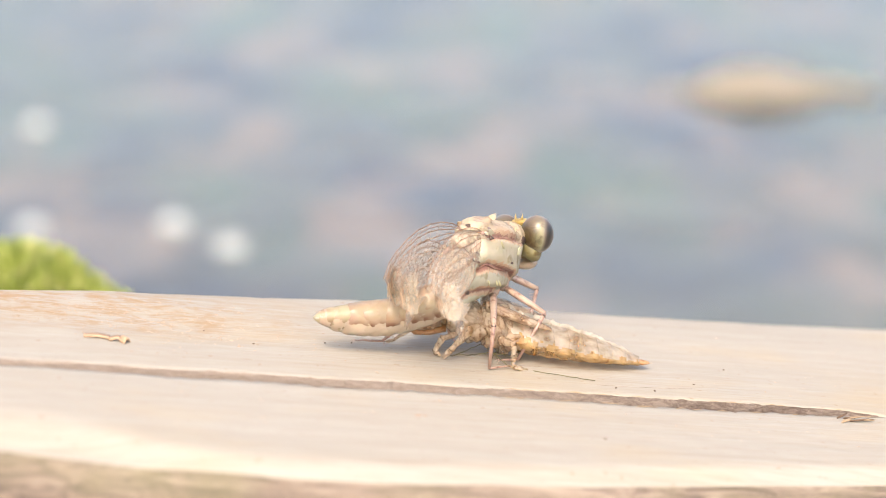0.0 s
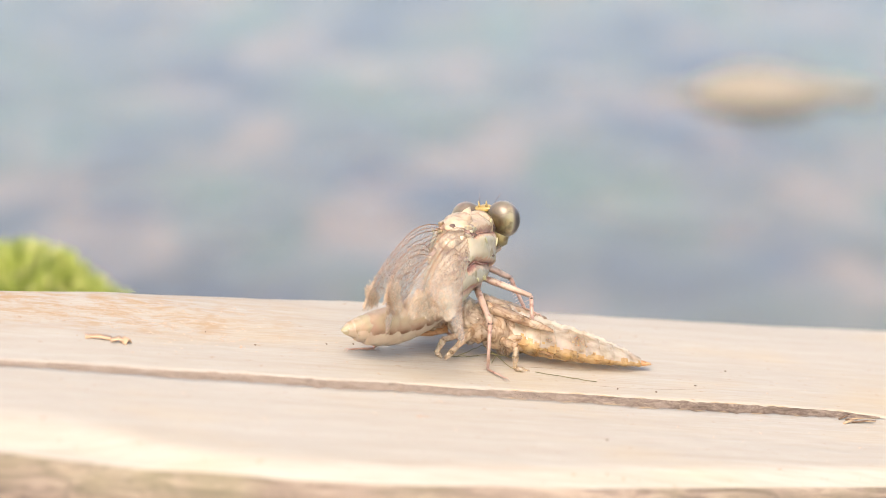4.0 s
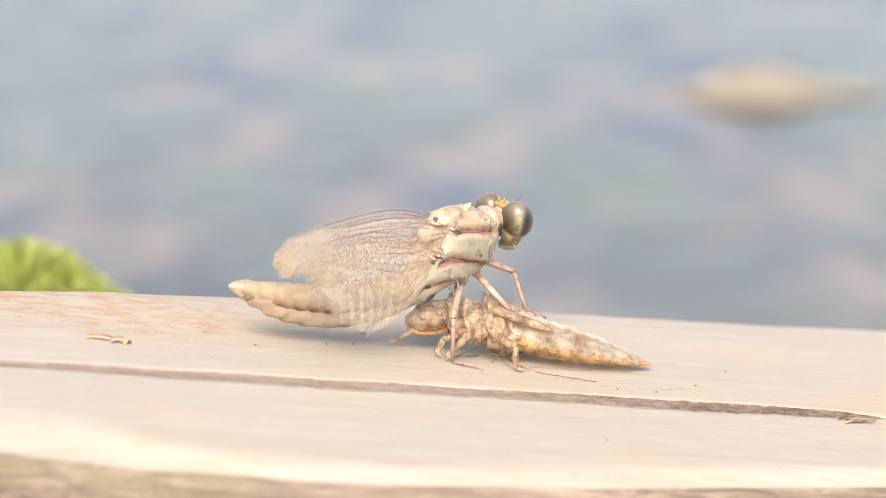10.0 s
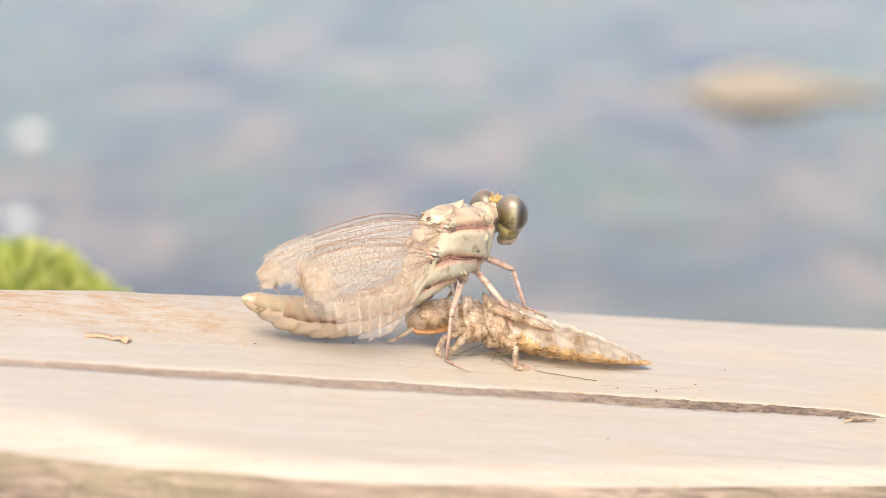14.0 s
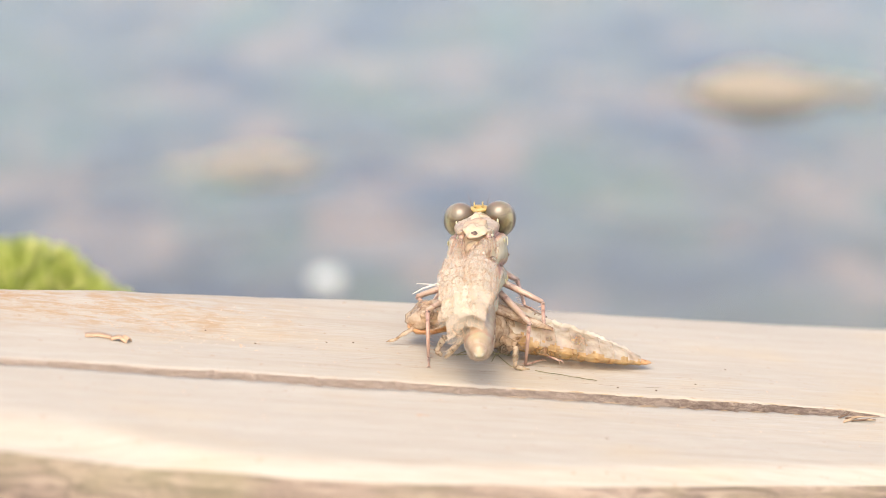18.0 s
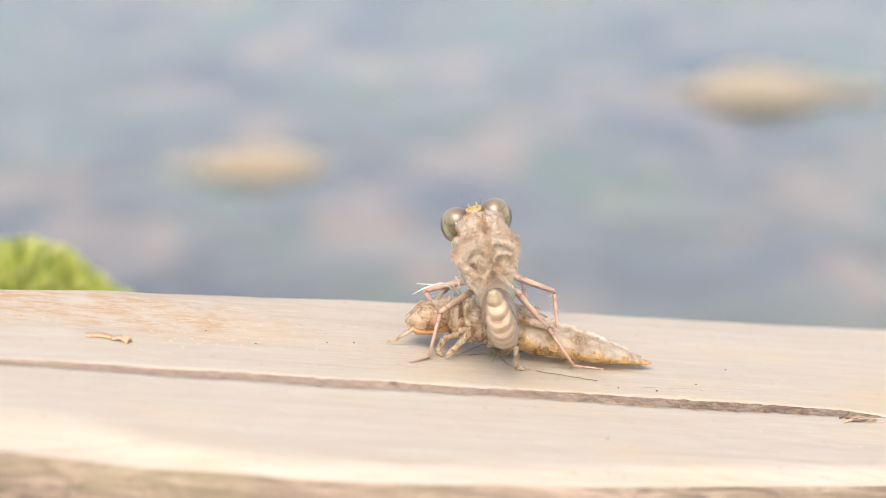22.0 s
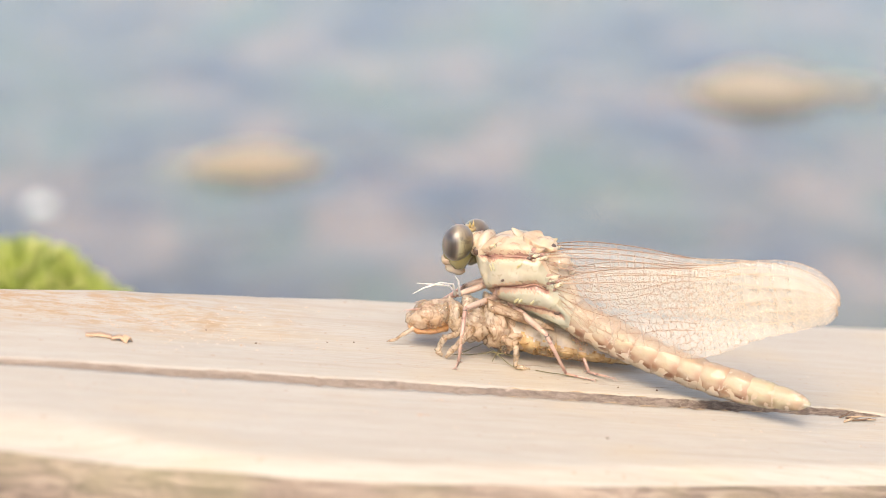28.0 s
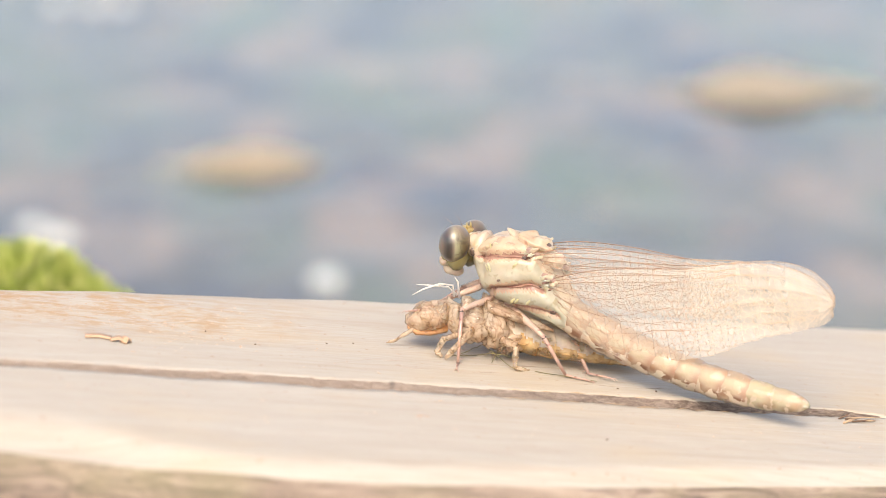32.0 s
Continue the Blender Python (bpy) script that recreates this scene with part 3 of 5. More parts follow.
    leg([(-7.0, 2.4, 3.0), (-9.4, 2.9, 2.6), (-11.6, 3.0, 0.7), (-12.6, 3.0, 0.35)], (.45, .4, .26, .12), SKIN_DARK)
    leg([(-4.4, 1.2, 3.2), (-3.2, -0.6, 4.0), (-5.2, -0.9, 1.4), (-5.9, -0.8, 0.3)], (.6, .62, .5, .3), SKIN_DARK)
    leg([(-4.6, 1.0, 2.8), (-6.3, 0.0, 2.4), (-6.9, 0.2, 0.7), (-6.2, 0.0, 0.25)], (.5, .5, .45, .3), SKIN_DARK)
    leg([(0.6, 0.4, 3.0), (2.1, -1.4, 2.9), (2.3, -1.9, 0.4), (4.1, -1.7, 0.25)], (.7, .55, .36, .16), SKIN_DARK)
    leg([(-4.6, 6.6, 3.2), (-5.2, 8.6, 3.4), (-6.4, 9.2, 0.4), (-7.2, 9.4, 0.2)], (.5, .45, .3, .15), SKIN_DARK)
    leg([(1.6, 7.2, 3.0), (2.6, 9.0, 3.4), (4.4, 10.2, 0.3), (5.4, 10.4, 0.2)], (.6, .5, .3, .15), SKIN_DARK)
    # ragged pale film along the torn back
    bm = bmesh.new()
    rows = []
    for i in range(70):
        q = i / 69
        hh, cz = (curve_at(tuple((p[0], p[j]) for p in prof), q) for j in (2, 3))
        x, top = 1.6 + 16.0 * q, cz * 0.95 + hh
        h = (0.25 + 0.55 * abs(noise.noise(Vector((x * 2.3, 3, 0)))) + 0.3 * abs(noise.noise(Vector((x * 6, 1, 0))))) * 2.1 * (1 - 0.6 * q)
        y = 4.2 + 0.35 * noise.noise(Vector((x * 0.9, 0, 6)))
        rows.append([(x, y - 0.10, top - 0.35), (x, y - 0.04, top + h), (x, y + 0.04, top + h), (x, y + 0.10, top - 0.35)])
    loft(bm, rows)
    part("torn_film", bm, SKIN_TOP.m, e, "ragged whitish film along the back of the cast skin")
    # pale breathing-tube linings that hang out of the split
    for pts in ([(-5.2, 4.0, 6.6), (-5.6, 3.8, 8.0), (-7.2, 3.2, 8.2), (-9.2, 2.8, 7.4), (-10.4, 2.6, 6.6)],
                [(-4.8, 4.4, 6.7), (-6.0, 4.4, 7.6), (-8.0, 4.2, 7.6), (-9.9, 4.0, 7.6)],
                [(-4.6, 3.6, 6.6), (-5.1, 3.4, 8.6), (-5.6, 3.2, 9.2)]):
        bm = bmesh.new()
        tube(bm, pts, [.16] + [.11] * (len(pts) - 2) + [.03], 6)
        part("white_thread", bm, LINING.m, e, "white thread of breathing-tube lining")
    return e


build_exuvia()


# ---- small things on the board ----
def build_litter():
    dirt = Mat("dark_dirt", 0.9)
    dirt.color(dirt.ramp(dirt.noise(900, 3), (0.3, (0.08, 0.05, 0.03)), (0.7, (0.2, 0.13, 0.09))))
    chipm = Mat("orange_wood_chip", 0.75)
    chipm.color(chipm.ramp(chipm.noise(400, 4), (0.3, (0.30, 0.21, 0.15)), (0.7, (0.44, 0.34, 0.26)))).bump(chipm.noise(1500, 3), 0.5, 0.0003)
    shaved = Mat("orange_brown_shaving", 0.75)
    shaved.color(shaved.ramp(shaved.noise(400, 4), (0.3, (0.34, 0.21, 0.13)), (0.7, (0.50, 0.36, 0.25)))).bump(shaved.noise(1500, 3), 0.5, 0.0003)
    fibre = Mat("dark_green_root", 0.7)
    fibre.color(fibre.ramp(fibre.noise(500, 3), (0.3, (0.05, 0.05, 0.02)), (0.7, (0.17, 0.15, 0.06))))
    pale = Mat("pale_splinter", 0.8)
    pale.color(pale.ramp(pale.noise(500, 3), (0.3, (0.30, 0.20, 0.12)), (0.7, (0.46, 0.36, 0.25))))
    rnd = random.Random(21)

    def lay(name, bm, mat, x, y, lift, turn, label, category, group=""):
        ob = new(name, mesh_of(bm, name, mat.m))
        ob.matrix_basis = BOARD @ pose(x * MM, y * MM, (board_height(x, y) + lift) * MM, 0, 0, turn)
        return tagged(ob, label, category, group)

    # a curled shaving in three turns
    for x, y, length, curl, turn in ((-47.2, 0.4, 3.0, 0.22, -6), (-45.0, -0.5, 1.8, 0.4, -10), (-44.2, -0.8, 1.0, 0.6, 40)):
        bm = bmesh.new()
        rows = []
        for i in range(9):
            q = i / 8
            h = curl * math.sin(math.pi * q) * 0.8 + 0.1 * noise.noise(Vector((q * 5, x, 0)))
            rows.append([((q - .5) * length, w, h + dz) for w, dz in ((-.45, 0), (.45, .1), (.45, .28), (-.45, .18))])
        loft(bm, rows)
        lay("wood_shaving", bm, shaved, x, y, 0.0, turn, "small curled orange-brown wood shaving on the board", "wood chip", "shavings on the board")
    for x, y, r in ((-28.8, 2.0, .11), (-19.9, 4.0, .09), (-16.5, 4.8, .1), (17.8, -6.5, .12), (13.0, -6.4, .1), (5.6, -25.0, .1), (24.0, -3.0, .09), (-34.0, 6.0, .1), (30.5, 4.0, .1)):
        bm = bmesh.new()
        blob(bm, (0, 0, 0.08), (r * 1.5, r, r * .7), n=10, m=7, wob=.5, seed=x)
        lay("dirt_speck", bm, dirt, x, y, 0.05, rnd.uniform(0, 180), "tiny dark speck of dirt on the board", "speck", "specks on the board")
    # resin stain
    bm = bmesh.new()
    blob(bm, (0, 0, 0), (.9, .6, .05), n=18, m=8, wob=.35, seed=4)
    lay("resin_drop", bm, chipm, -14.2, -20.3, 0.0, 20, "flat brownish resin drop on the board", "resin")
    # frayed wood at the end of the split
    for k in range(9):
        bm = bmesh.new()
        a, b = rnd.uniform(1.0, 2.6), rnd.uniform(.2, .6)
        tube(bm, [(-a / 2, 0, .1), (0, 0, .18 + b * .3), (a / 2, .1, .1 + b)], [.10, .13, .03], 5)
        lay("splinter", bm, pale if k % 2 else dirt, 40.5 + rnd.uniform(-1.8, 1.8), -13.0 + rnd.uniform(-.8, .8), 0, rnd.uniform(-30, 25), "frayed wood splinter at the end of the split", "splinter", "splinters at the split")
    for k in range(26):
        bm = bmesh.new()
        x = rnd.uniform(-5, 44)
        a = rnd.uniform(.8, 2.4)
        tube(bm, [(-a / 2, 0, .0), (0, .05, .05), (a / 2, 0, .02)], [.03, .06, .012], 5)
        lay("splinter", bm, pale, x, split_line(x) + rnd.choice((-1, 1)) * (split_width(x) / 2 + .1), 0, rnd.uniform(-12, 12), "pale splinter along the split of the board", "splinter", "splinters at the split")
    # thin roots under the skin
    for pts in ([(-4.7, 1.5, .3), (-2.2, 3.3, .9), (-0.9, 4.0, 1.2), (0.3, 1.0, .8), (1.2, -1.2, .3), (2.4, -2.0, .1)],
                [(-0.6, 0.4, .2), (0.6, 2.4, 1.0), (2.2, 3.2, 1.5), (3.4, 4.0, 1.4), (3.9, 3.0, .9), (2.6, 2.3, .8)],
                [(-1.8, 2.6, .3), (-0.6, 1.8, .9), (1.4, 0.4, 1.1), (3.0, 1.4, .7)],
                [(4.1, -1.8, .1), (6.7, -2.7, .2), (9.0, -3.5, .12), (11.1, -4.2, .15)],
                [(-6.0, 1.6, .15), (-3.6, 2.2, .3), (-1.8, 2.9, .2)]):
        bm = bmesh.new()
        fine = []
        for a, b in zip(pts, pts[1:]):
            fine += [Vector(a).lerp(Vector(b), q / 4) + Vector(noise.noise_vector(Vector((a[0] + q * .4, b[1], 0)))) * .12 for q in range(4)]
        tube(bm, [(p.x, p.y, max(.07, p.z)) for p in fine + [Vector(pts[-1])]], .05, 5)
        ob = new("root_fibre", mesh_of(bm, "root_fibre", fibre.m))
        ob.matrix_basis = BOARD
        tagged(ob, "thin dark green root fibre on the board", "root", "root fibres on the board")
    # crumbs of rotten wood
    verts, faces = [], []
    for k in range(700):
        q = rnd.random()
        x = rnd.gauss(-44, 11) if k < 500 else rnd.uniform(-60, 60)
        y = (10 - 0.25 * (x + 44) + rnd.gauss(0, 4.5)) if k < 500 else rnd.uniform(-28, 20)
        if not curve_at(FRONT, x) + 4 < y < curve_at(BACK, x) - 1.5 or abs(y - split_line(x)) < 2.5:
            continue
        z, a, s = board_height(x, y), rnd.uniform(0, 3.14), rnd.uniform(.04, .11)
        l = s * rnd.uniform(1, 3.5)
        c, n = math.cos(a), math.sin(a)
        i = len(verts)
        for dx, dy, dz in ((-l, 0, 0), (0, -s, .02), (l, 0, 0), (0, s, .02), (0, 0, s * 1.1)):
            verts.append(Vector((x + dx * c - dy * n, y + dx * n + dy * c, z + dz)) * MM)
        faces += [(i, i + 1, i + 4), (i + 1, i + 2, i + 4), (i + 2, i + 3, i + 4), (i + 3, i, i + 4)]
    me = bpy.data.meshes.new("wood_crumbs")
    me.from_pydata(verts, [], faces)
    me.materials.append(chipm.m)
    ob = new("wood_crumbs", me)
    ob.matrix_basis = BOARD
    tagged(ob, "scattered tiny orange-brown crumbs of wood", "crumbs", kind="stuff")


build_litter()

# ---- the dragonfly ----
# Its own space, in mm: x forward, y to its left, z up its back; the origin is the middle of the thorax.
PALE = cuticle("pale_cuticle", (0.56, 0.45, 0.33), (0.66, 0.55, 0.42), (0.42, 0.29, 0.21), 330, 0.2, 0.4, 0.4, 0.35, 0.5)
GREENISH = cuticle("greenish_cuticle", (0.47, 0.45, 0.33), (0.59, 0.57, 0.44), (0.38, 0.33, 0.22), 300, 0.2, 0.4, 0.4, 0.35, 0.5)
WHITE = cuticle("white_cuticle", (0.74, 0.71, 0.55), (0.8, 0.76, 0.62), (0.74, 0.62, 0.48), 300, 0.26, 0.42, 0.4)
PINK = cuticle("pinkish_leg", (0.38, 0.24, 0.2), (0.47, 0.32, 0.27), (0.24, 0.14, 0.12), 420, 0.4, 0.2, 0.3)
LEGPALE = cuticle("pale_leg", (0.42, 0.30, 0.24), (0.52, 0.40, 0.33), (0.26, 0.15, 0.13), 420, 0.4, 0.25, 0.3)
# on hinge plates only: their brown, darkened to paint the shade between them
BROWN_SHADE = cuticle("brown_suture", (0.10, 0.05, 0.035), (0.22, 0.12, 0.09), (0.05, 0.025, 0.02), 700, 0.45, 0.0, 0.1)
DARK = cuticle("dark_mark", (0.05, 0.035, 0.03), (0.12, 0.07, 0.05), (0.02, 0.015, 0.01), 900, 0.4, 0.0, 0.0)
YELLOW = cuticle("yellow_cuticle", (0.42, 0.29, 0.09), (0.5, 0.37, 0.15), (0.36, 0.22, 0.06), 420, 0.3, 0.25, 0.3)


def eye_material(name, side):
    """Marbled olive-brown behind, pale grey-green round the side, dark towards the front of the outer side."""
    m = Mat(name, 0.3)
    x, y, z = (m.math("MULTIPLY", m.axis(k), 1000.0 / r * q) for k, r, q in ((0, EYE[0], 1), (1, EYE[1], side), (2, EYE[2], 1)))
    warp = m.math("MULTIPLY", m.math("SUBTRACT", m.noise(420, 3, 0.6, None, 1.2), 0.5), 0.06)
    d = m.math("ADD", m.math("ADD", m.math("MULTIPLY", x, 0.66), m.math("MULTIPLY", y, 0.72)), m.math("ADD", m.math("MULTIPLY", z, -0.12), warp))
    c = m.ramp(m.math("ADD", m.math("MULTIPLY", d, 0.5), 0.5), (0.05, (0.07, 0.047, 0.02)), (0.35, (0.105, 0.085, 0.04)), (0.50, (0.23, 0.215, 0.125)), (0.58, (0.25, 0.24, 0.16)),
               (0.64, (0.12, 0.10, 0.08)), (0.70, (0.035, 0.028, 0.024)), (0.80, (0.016, 0.013, 0.012)), (0.88, (0.05, 0.04, 0.034)), (0.97, (0.13, 0.105, 0.085)))
    marble = m.ramp(m.noise(520, 4, 0.6, None, 2.0), (0.42, (0, 0, 0)), (0.62, (0.75, 0.75, 0.75)))
    c = m.mix(m.math("MULTIPLY", marble, m.ramp(d, (0.0, (1, 1, 1)), (0.3, (0, 0, 0)))), c, (0.035, 0.02, 0.009))
    c = m.mix(m.ramp(z, (0.5, (0, 0, 0)), (0.95, (0.65, 0.65, 0.65))), c, (0.19, 0.15, 0.12))
    c = m.mix(m.ramp(m.math("MULTIPLY", z, -1.0), (0.5, (0, 0, 0)), (0.9, (0.8, 0.8, 0.8))), c, (0.20, 0.165, 0.12))
    m.color(c)
    i = m.b.inputs
    i["Coat Weight"].default_value, i["Coat Roughness"].default_value = 0.55, 0.12
    i["Subsurface Weight"].default_value, i["Subsurface Scale"].default_value = 0.25, 0.0006
    facets = m.node("ShaderNodeTexVoronoi")
    facets.inputs["Scale"].default_value = 9000
    m.link(m.co, facets.inputs["Vector"])
    m.bump(facets.outputs[0], 0.05, 0.00004)
    return m.m


def membrane(name, dull, pale, base):
    """Half-clear milky wing skin with a faint sheen."""
    m = Mat(name, 0.25)
    tint = m.ramp(m.noise(160, 3), (0.35, dull), (0.65, pale))
    m.color(tint)
    clear, tl, milk, mx = m.node("ShaderNodeBsdfTransparent"), m.node("ShaderNodeBsdfTranslucent"), m.node("ShaderNodeMixShader"), m.node("ShaderNodeMixShader")
    clear.inputs[0].default_value = (0.995, 0.985, 0.965, 1)
    m.link(tint, tl.inputs[0])
    milk.inputs[0].default_value = 0.48
    m.link(m.b.outputs[0], milk.inputs[1])
    m.link(tl.outputs[0], milk.inputs[2])
    m.link(m.math("ADD", m.math("MULTIPLY", m.noise(220, 3), 0.22), base), mx.inputs[0])
    m.link(clear.outputs[0], mx.inputs[1])
    m.link(milk.outputs[0], mx.inputs[2])
    m.link(mx.outputs[0], m.t.nodes["Material Output"].inputs[0])
    return m.m


SUTURE = cuticle("brown_suture_skin", (0.3, 0.15, 0.12), (0.46, 0.28, 0.22), (0.2, 0.09, 0.07), 420, 0.3, 0.3, 0.3, 0.35, 0.5)
FLUSH = cuticle("reddish_flush", (0.52, 0.36, 0.27), (0.64, 0.5, 0.36), (0.44, 0.27, 0.2), 420, 0.25, 0.35, 0.35, 0.35, 0.5)
CREAM = cuticle("cream_cuticle", (0.48, 0.45, 0.34), (0.6, 0.56, 0.45), (0.4, 0.35, 0.24), 260, 0.2, 0.4, 0.4, 0.35, 0.5)
GREYISH = cuticle("greyish_cuticle", (0.43, 0.42, 0.33), (0.54, 0.53, 0.43), (0.33, 0.3, 0.21), 260, 0.2, 0.4, 0.4, 0.35, 0.5)
OLIVE = cuticle("olive_cuticle", (0.24, 0.21, 0.09), (0.34, 0.3, 0.16), (0.19, 0.14, 0.06), 260, 0.18, 0.35, 0.4, 0.3, 0.6)
FLECK = cuticle("pale_yellow_fleck", (.58, .55, .33), (.64, .60, .40), (.52, .46, .28), 300, 0.26, 0.3, 0.3)
ROSY = cuticle("rosy_cuticle", (0.56, 0.44, 0.32), (0.68, 0.58, 0.44), (0.46, 0.29, 0.21), 260, 0.2, 0.4, 0.4, 0.35, 0.5)


def abdomen_material(name, base, pale, spot, smudge):
    """Straw skin with soft brown spots low on each side, cream above and a reddish tinge at the joints; x runs along a ring, z up."""
    m = Mat(name, 0.24)
    warp = m.math("MULTIPLY", m.math("SUBTRACT", m.noise(260, 2), 0.5), 0.3)
    x = m.math("ADD", m.math("MULTIPLY", m.axis(0), -1000.0 / SEG), m.math("MULTIPLY", warp, 0.35))
    z = m.math("ADD", m.math("MULTIPLY", m.axis(2), 550.0), warp)

    def bump_at(v, centre, width):
        return m.ramp(m.math("DIVIDE", m.math("ABSOLUTE", m.math("SUBTRACT", v, centre)), width), (0.28, (1, 1, 1)), (1.0, (0, 0, 0)))

    c = m.ramp(m.noise(300, 3), (0.35, base), (0.65, pale))
    c = m.mix(m.math("MULTIPLY", bump_at(z, 0.55, 0.5), bump_at(x, 0.45, 0.45)), c, (0.51, 0.43, 0.31))
    c = m.mix(m.math("MULTIPLY", m.math("MULTIPLY", bump_at(z, -0.28, 0.42), bump_at(x, 0.70, 0.36)), spot), c, (0.26, 0.14, 0.09))
    c = m.mix(m.math("MULTIPLY", m.math("MULTIPLY", bump_at(z, -0.15, 0.4), bump_at(x, 0.22, 0.22)), spot * 0.8), c, (0.34, 0.20, 0.13))
    c = m.mix(m.math("MULTIPLY", bump_at(x, 1.0, 0.22), smudge), c, (0.46, 0.30, 0.22))
    c = m.mix(m.math("MULTIPLY", m.math("MULTIPLY", bump_at(z, 0.25, 0.45), bump_at(x, 0.88, 0.26)), smudge), c, (0.42, 0.26, 0.19))
    m.color(c).bump(m.math("ADD", m.noise(1600, 3), m.math("MULTIPLY", m.noise(500, 3, 0.6, None, 1.2), 1.6)), 0.3, 0.0002)
    i = m.b.inputs
    i["Subsurface Weight"].default_value, i["Subsurface Scale"].default_value = 0.4, 0.0012
    i["Subsurface Radius"].default_value = (1.0, 0.7, 0.45)
    i["Coat Weight"].default_value, i["Coat Roughness"].default_value = 0.35, 0.15
    tl, mx = m.node("ShaderNodeBsdfTranslucent"), m.node("ShaderNodeMixShader")
    m.link(c, tl.inputs[0])
    mx.inputs[0].default_value = 0.4
    m.link(m.b.outputs[0], mx.inputs[1])
    m.link(tl.outputs[0], mx.inputs[2])
    m.link(mx.outputs[0], m.t.nodes["Material Output"].inputs[0])
    return m.m


SEG = 4.0
ABDOMEN = abdomen_material("straw_abdomen", (0.44, 0.32, 0.23), (0.56, 0.45, 0.34), 1.0, 0.7)
ABDOMEN_TIP = abdomen_material("pale_abdomen_tip", (0.48, 0.43, 0.28), (0.57, 0.52, 0.38), 0.6, 0.4)
BELLY = abdomen_material("soft_belly", (0.60, 0.49, 0.37), (0.68, 0.58, 0.46), 0.0, 0.25)
MEMBRANES = [membrane("wing_membrane", (0.93, 0.88, 0.77), (0.96, 0.93, 0.85), 0.09 + 0.018 * k) for k in range(6)]
EDGE = cuticle("wing_edge", (0.58, 0.42, 0.29), (0.66, 0.5, 0.37), (0.44, 0.29, 0.19), 400, 0.4, 0.4, 0.0, 0.1).m
VEIN = cuticle("wing_vein", (0.27, 0.145, 0.085), (0.38, 0.23, 0.15), (0.19, 0.1, 0.055), 300, 0.45, 0.15, 0.0, 0.0, 0.0).m
VEIN_FINE = cuticle("fine_wing_vein", (0.44, 0.29, 0.19), (0.54, 0.39, 0.28), (0.33, 0.2, 0.13), 300, 0.45, 0.15, 0.0, 0.0, 0.0).m
VEIN_TIP = cuticle("tip_wing_vein", (0.45, 0.31, 0.21), (0.55, 0.41, 0.3), (0.32, 0.19, 0.12), 300, 0.45, 0.1, 0.0, 0.0, 0.0).m

EYE = (1.8, 2.1, 2.3)
NECK = Vector((7.0, 0, 1.7))
THORAX = ((6.4, 1.2, 0.9, 1.0), (5.7, 1.0, 1.6, 1.7), (4.9, 0.8, 2.2, 2.5), (3.6, 0.6, 2.9, 3.6), (1.6, 0.7, 3.4, 4.3), (-0.8, 0.7, 3.4, 4.4),
          (-2.8, 0.2, 3.05, 4.0), (-4.6, -0.9, 2.65, 3.2), (-6.4, -2.1, 2.2, 2.4), (-7.6, -2.7, 1.8, 2.0))


def thorax_ring(x):
    t = tuple(reversed(THORAX))
    return (curve_at(tuple((p[0], p[k]) for p in t), x) for k in (1, 2, 3))


def thorax_skin(x, a, lift=0.0):
    """A point on the thorax: x along the body, a the angle from its side (0) up to the back (90), mirrored below."""
    cz, hw, hh = thorax_ring(x)
    c, s = math.cos(radians(a)), math.sin(radians(a))
    y, z = hw * math.copysign(abs(c) ** (2 / 2.4), c), hh * math.copysign(abs(s) ** (2 / 2.4), s)
    k = 1 + lift / max(1e-6, math.hypot(y, z))
    return Vector((x, y * k, cz + z * k))


SUTURES = (([(-1.6, 50), (1.5, 34), (5.2, 20)], 0.55), ([(-4.2, 20), (-1.2, -6), (1.8, -26), (2.6, -46)], 0.6), ([(-6.4, -2), (-3.6, -30), (-1.2, -48)], 0.3),
           ([(3.4, 62), (4.2, 30), (3.6, -10)], 0.22))


def relief(x, up):
    """How far the skin rises or sinks: grooves along the sutures, plates bulging between them."""
    h = 0.07 * noise.noise(Vector((x * 0.9, up * 0.05, 2))) + 0.03 * noise.noise(Vector((x * 2.2, up * 0.13, 7))) - 0.04 * abs(noise.noise(Vector((x * 1.6, up * 0.09, 4))))
    for path, deep in SUTURES:
        best = 9.0
        for (xa, aa), (xb, ab) in zip(path, path[1:]):
            ax, ay, bx, by, px, py = xa, aa * 0.07, xb, ab * 0.07, x, up * 0.07
            q = max(0.0, min(1.0, ((px - ax) * (bx - ax) + (py - ay) * (by - ay)) / ((bx - ax) ** 2 + (by - ay) ** 2)))
            best = min(best, math.hypot(px - ax - q * (bx - ax), py - ay - q * (by - ay)))
        h += 0.18 * math.exp(-((best - 1.1) / 0.6) ** 2) - deep * math.exp(-(best / 0.38) ** 2)
    return h


def from_suture(x, up):
    """Distance (mm) from the nearest suture on the thorax skin."""
    best = 9.0
    for path, deep in SUTURES[:3]:
        for (xa, aa), (xb, ab) in zip(path, path[1:]):
            ax, ay, bx, by, px, py = xa, aa * 0.07, xb, ab * 0.07, x, up * 0.07
            q = max(0.0, min(1.0, ((px - ax) * (bx - ax) + (py - ay) * (by - ay)) / ((bx - ax) ** 2 + (by - ay) ** 2)))
            best = min(best, math.hypot(px - ax - q * (bx - ax), py - ay - q * (by - ay)))
    return best


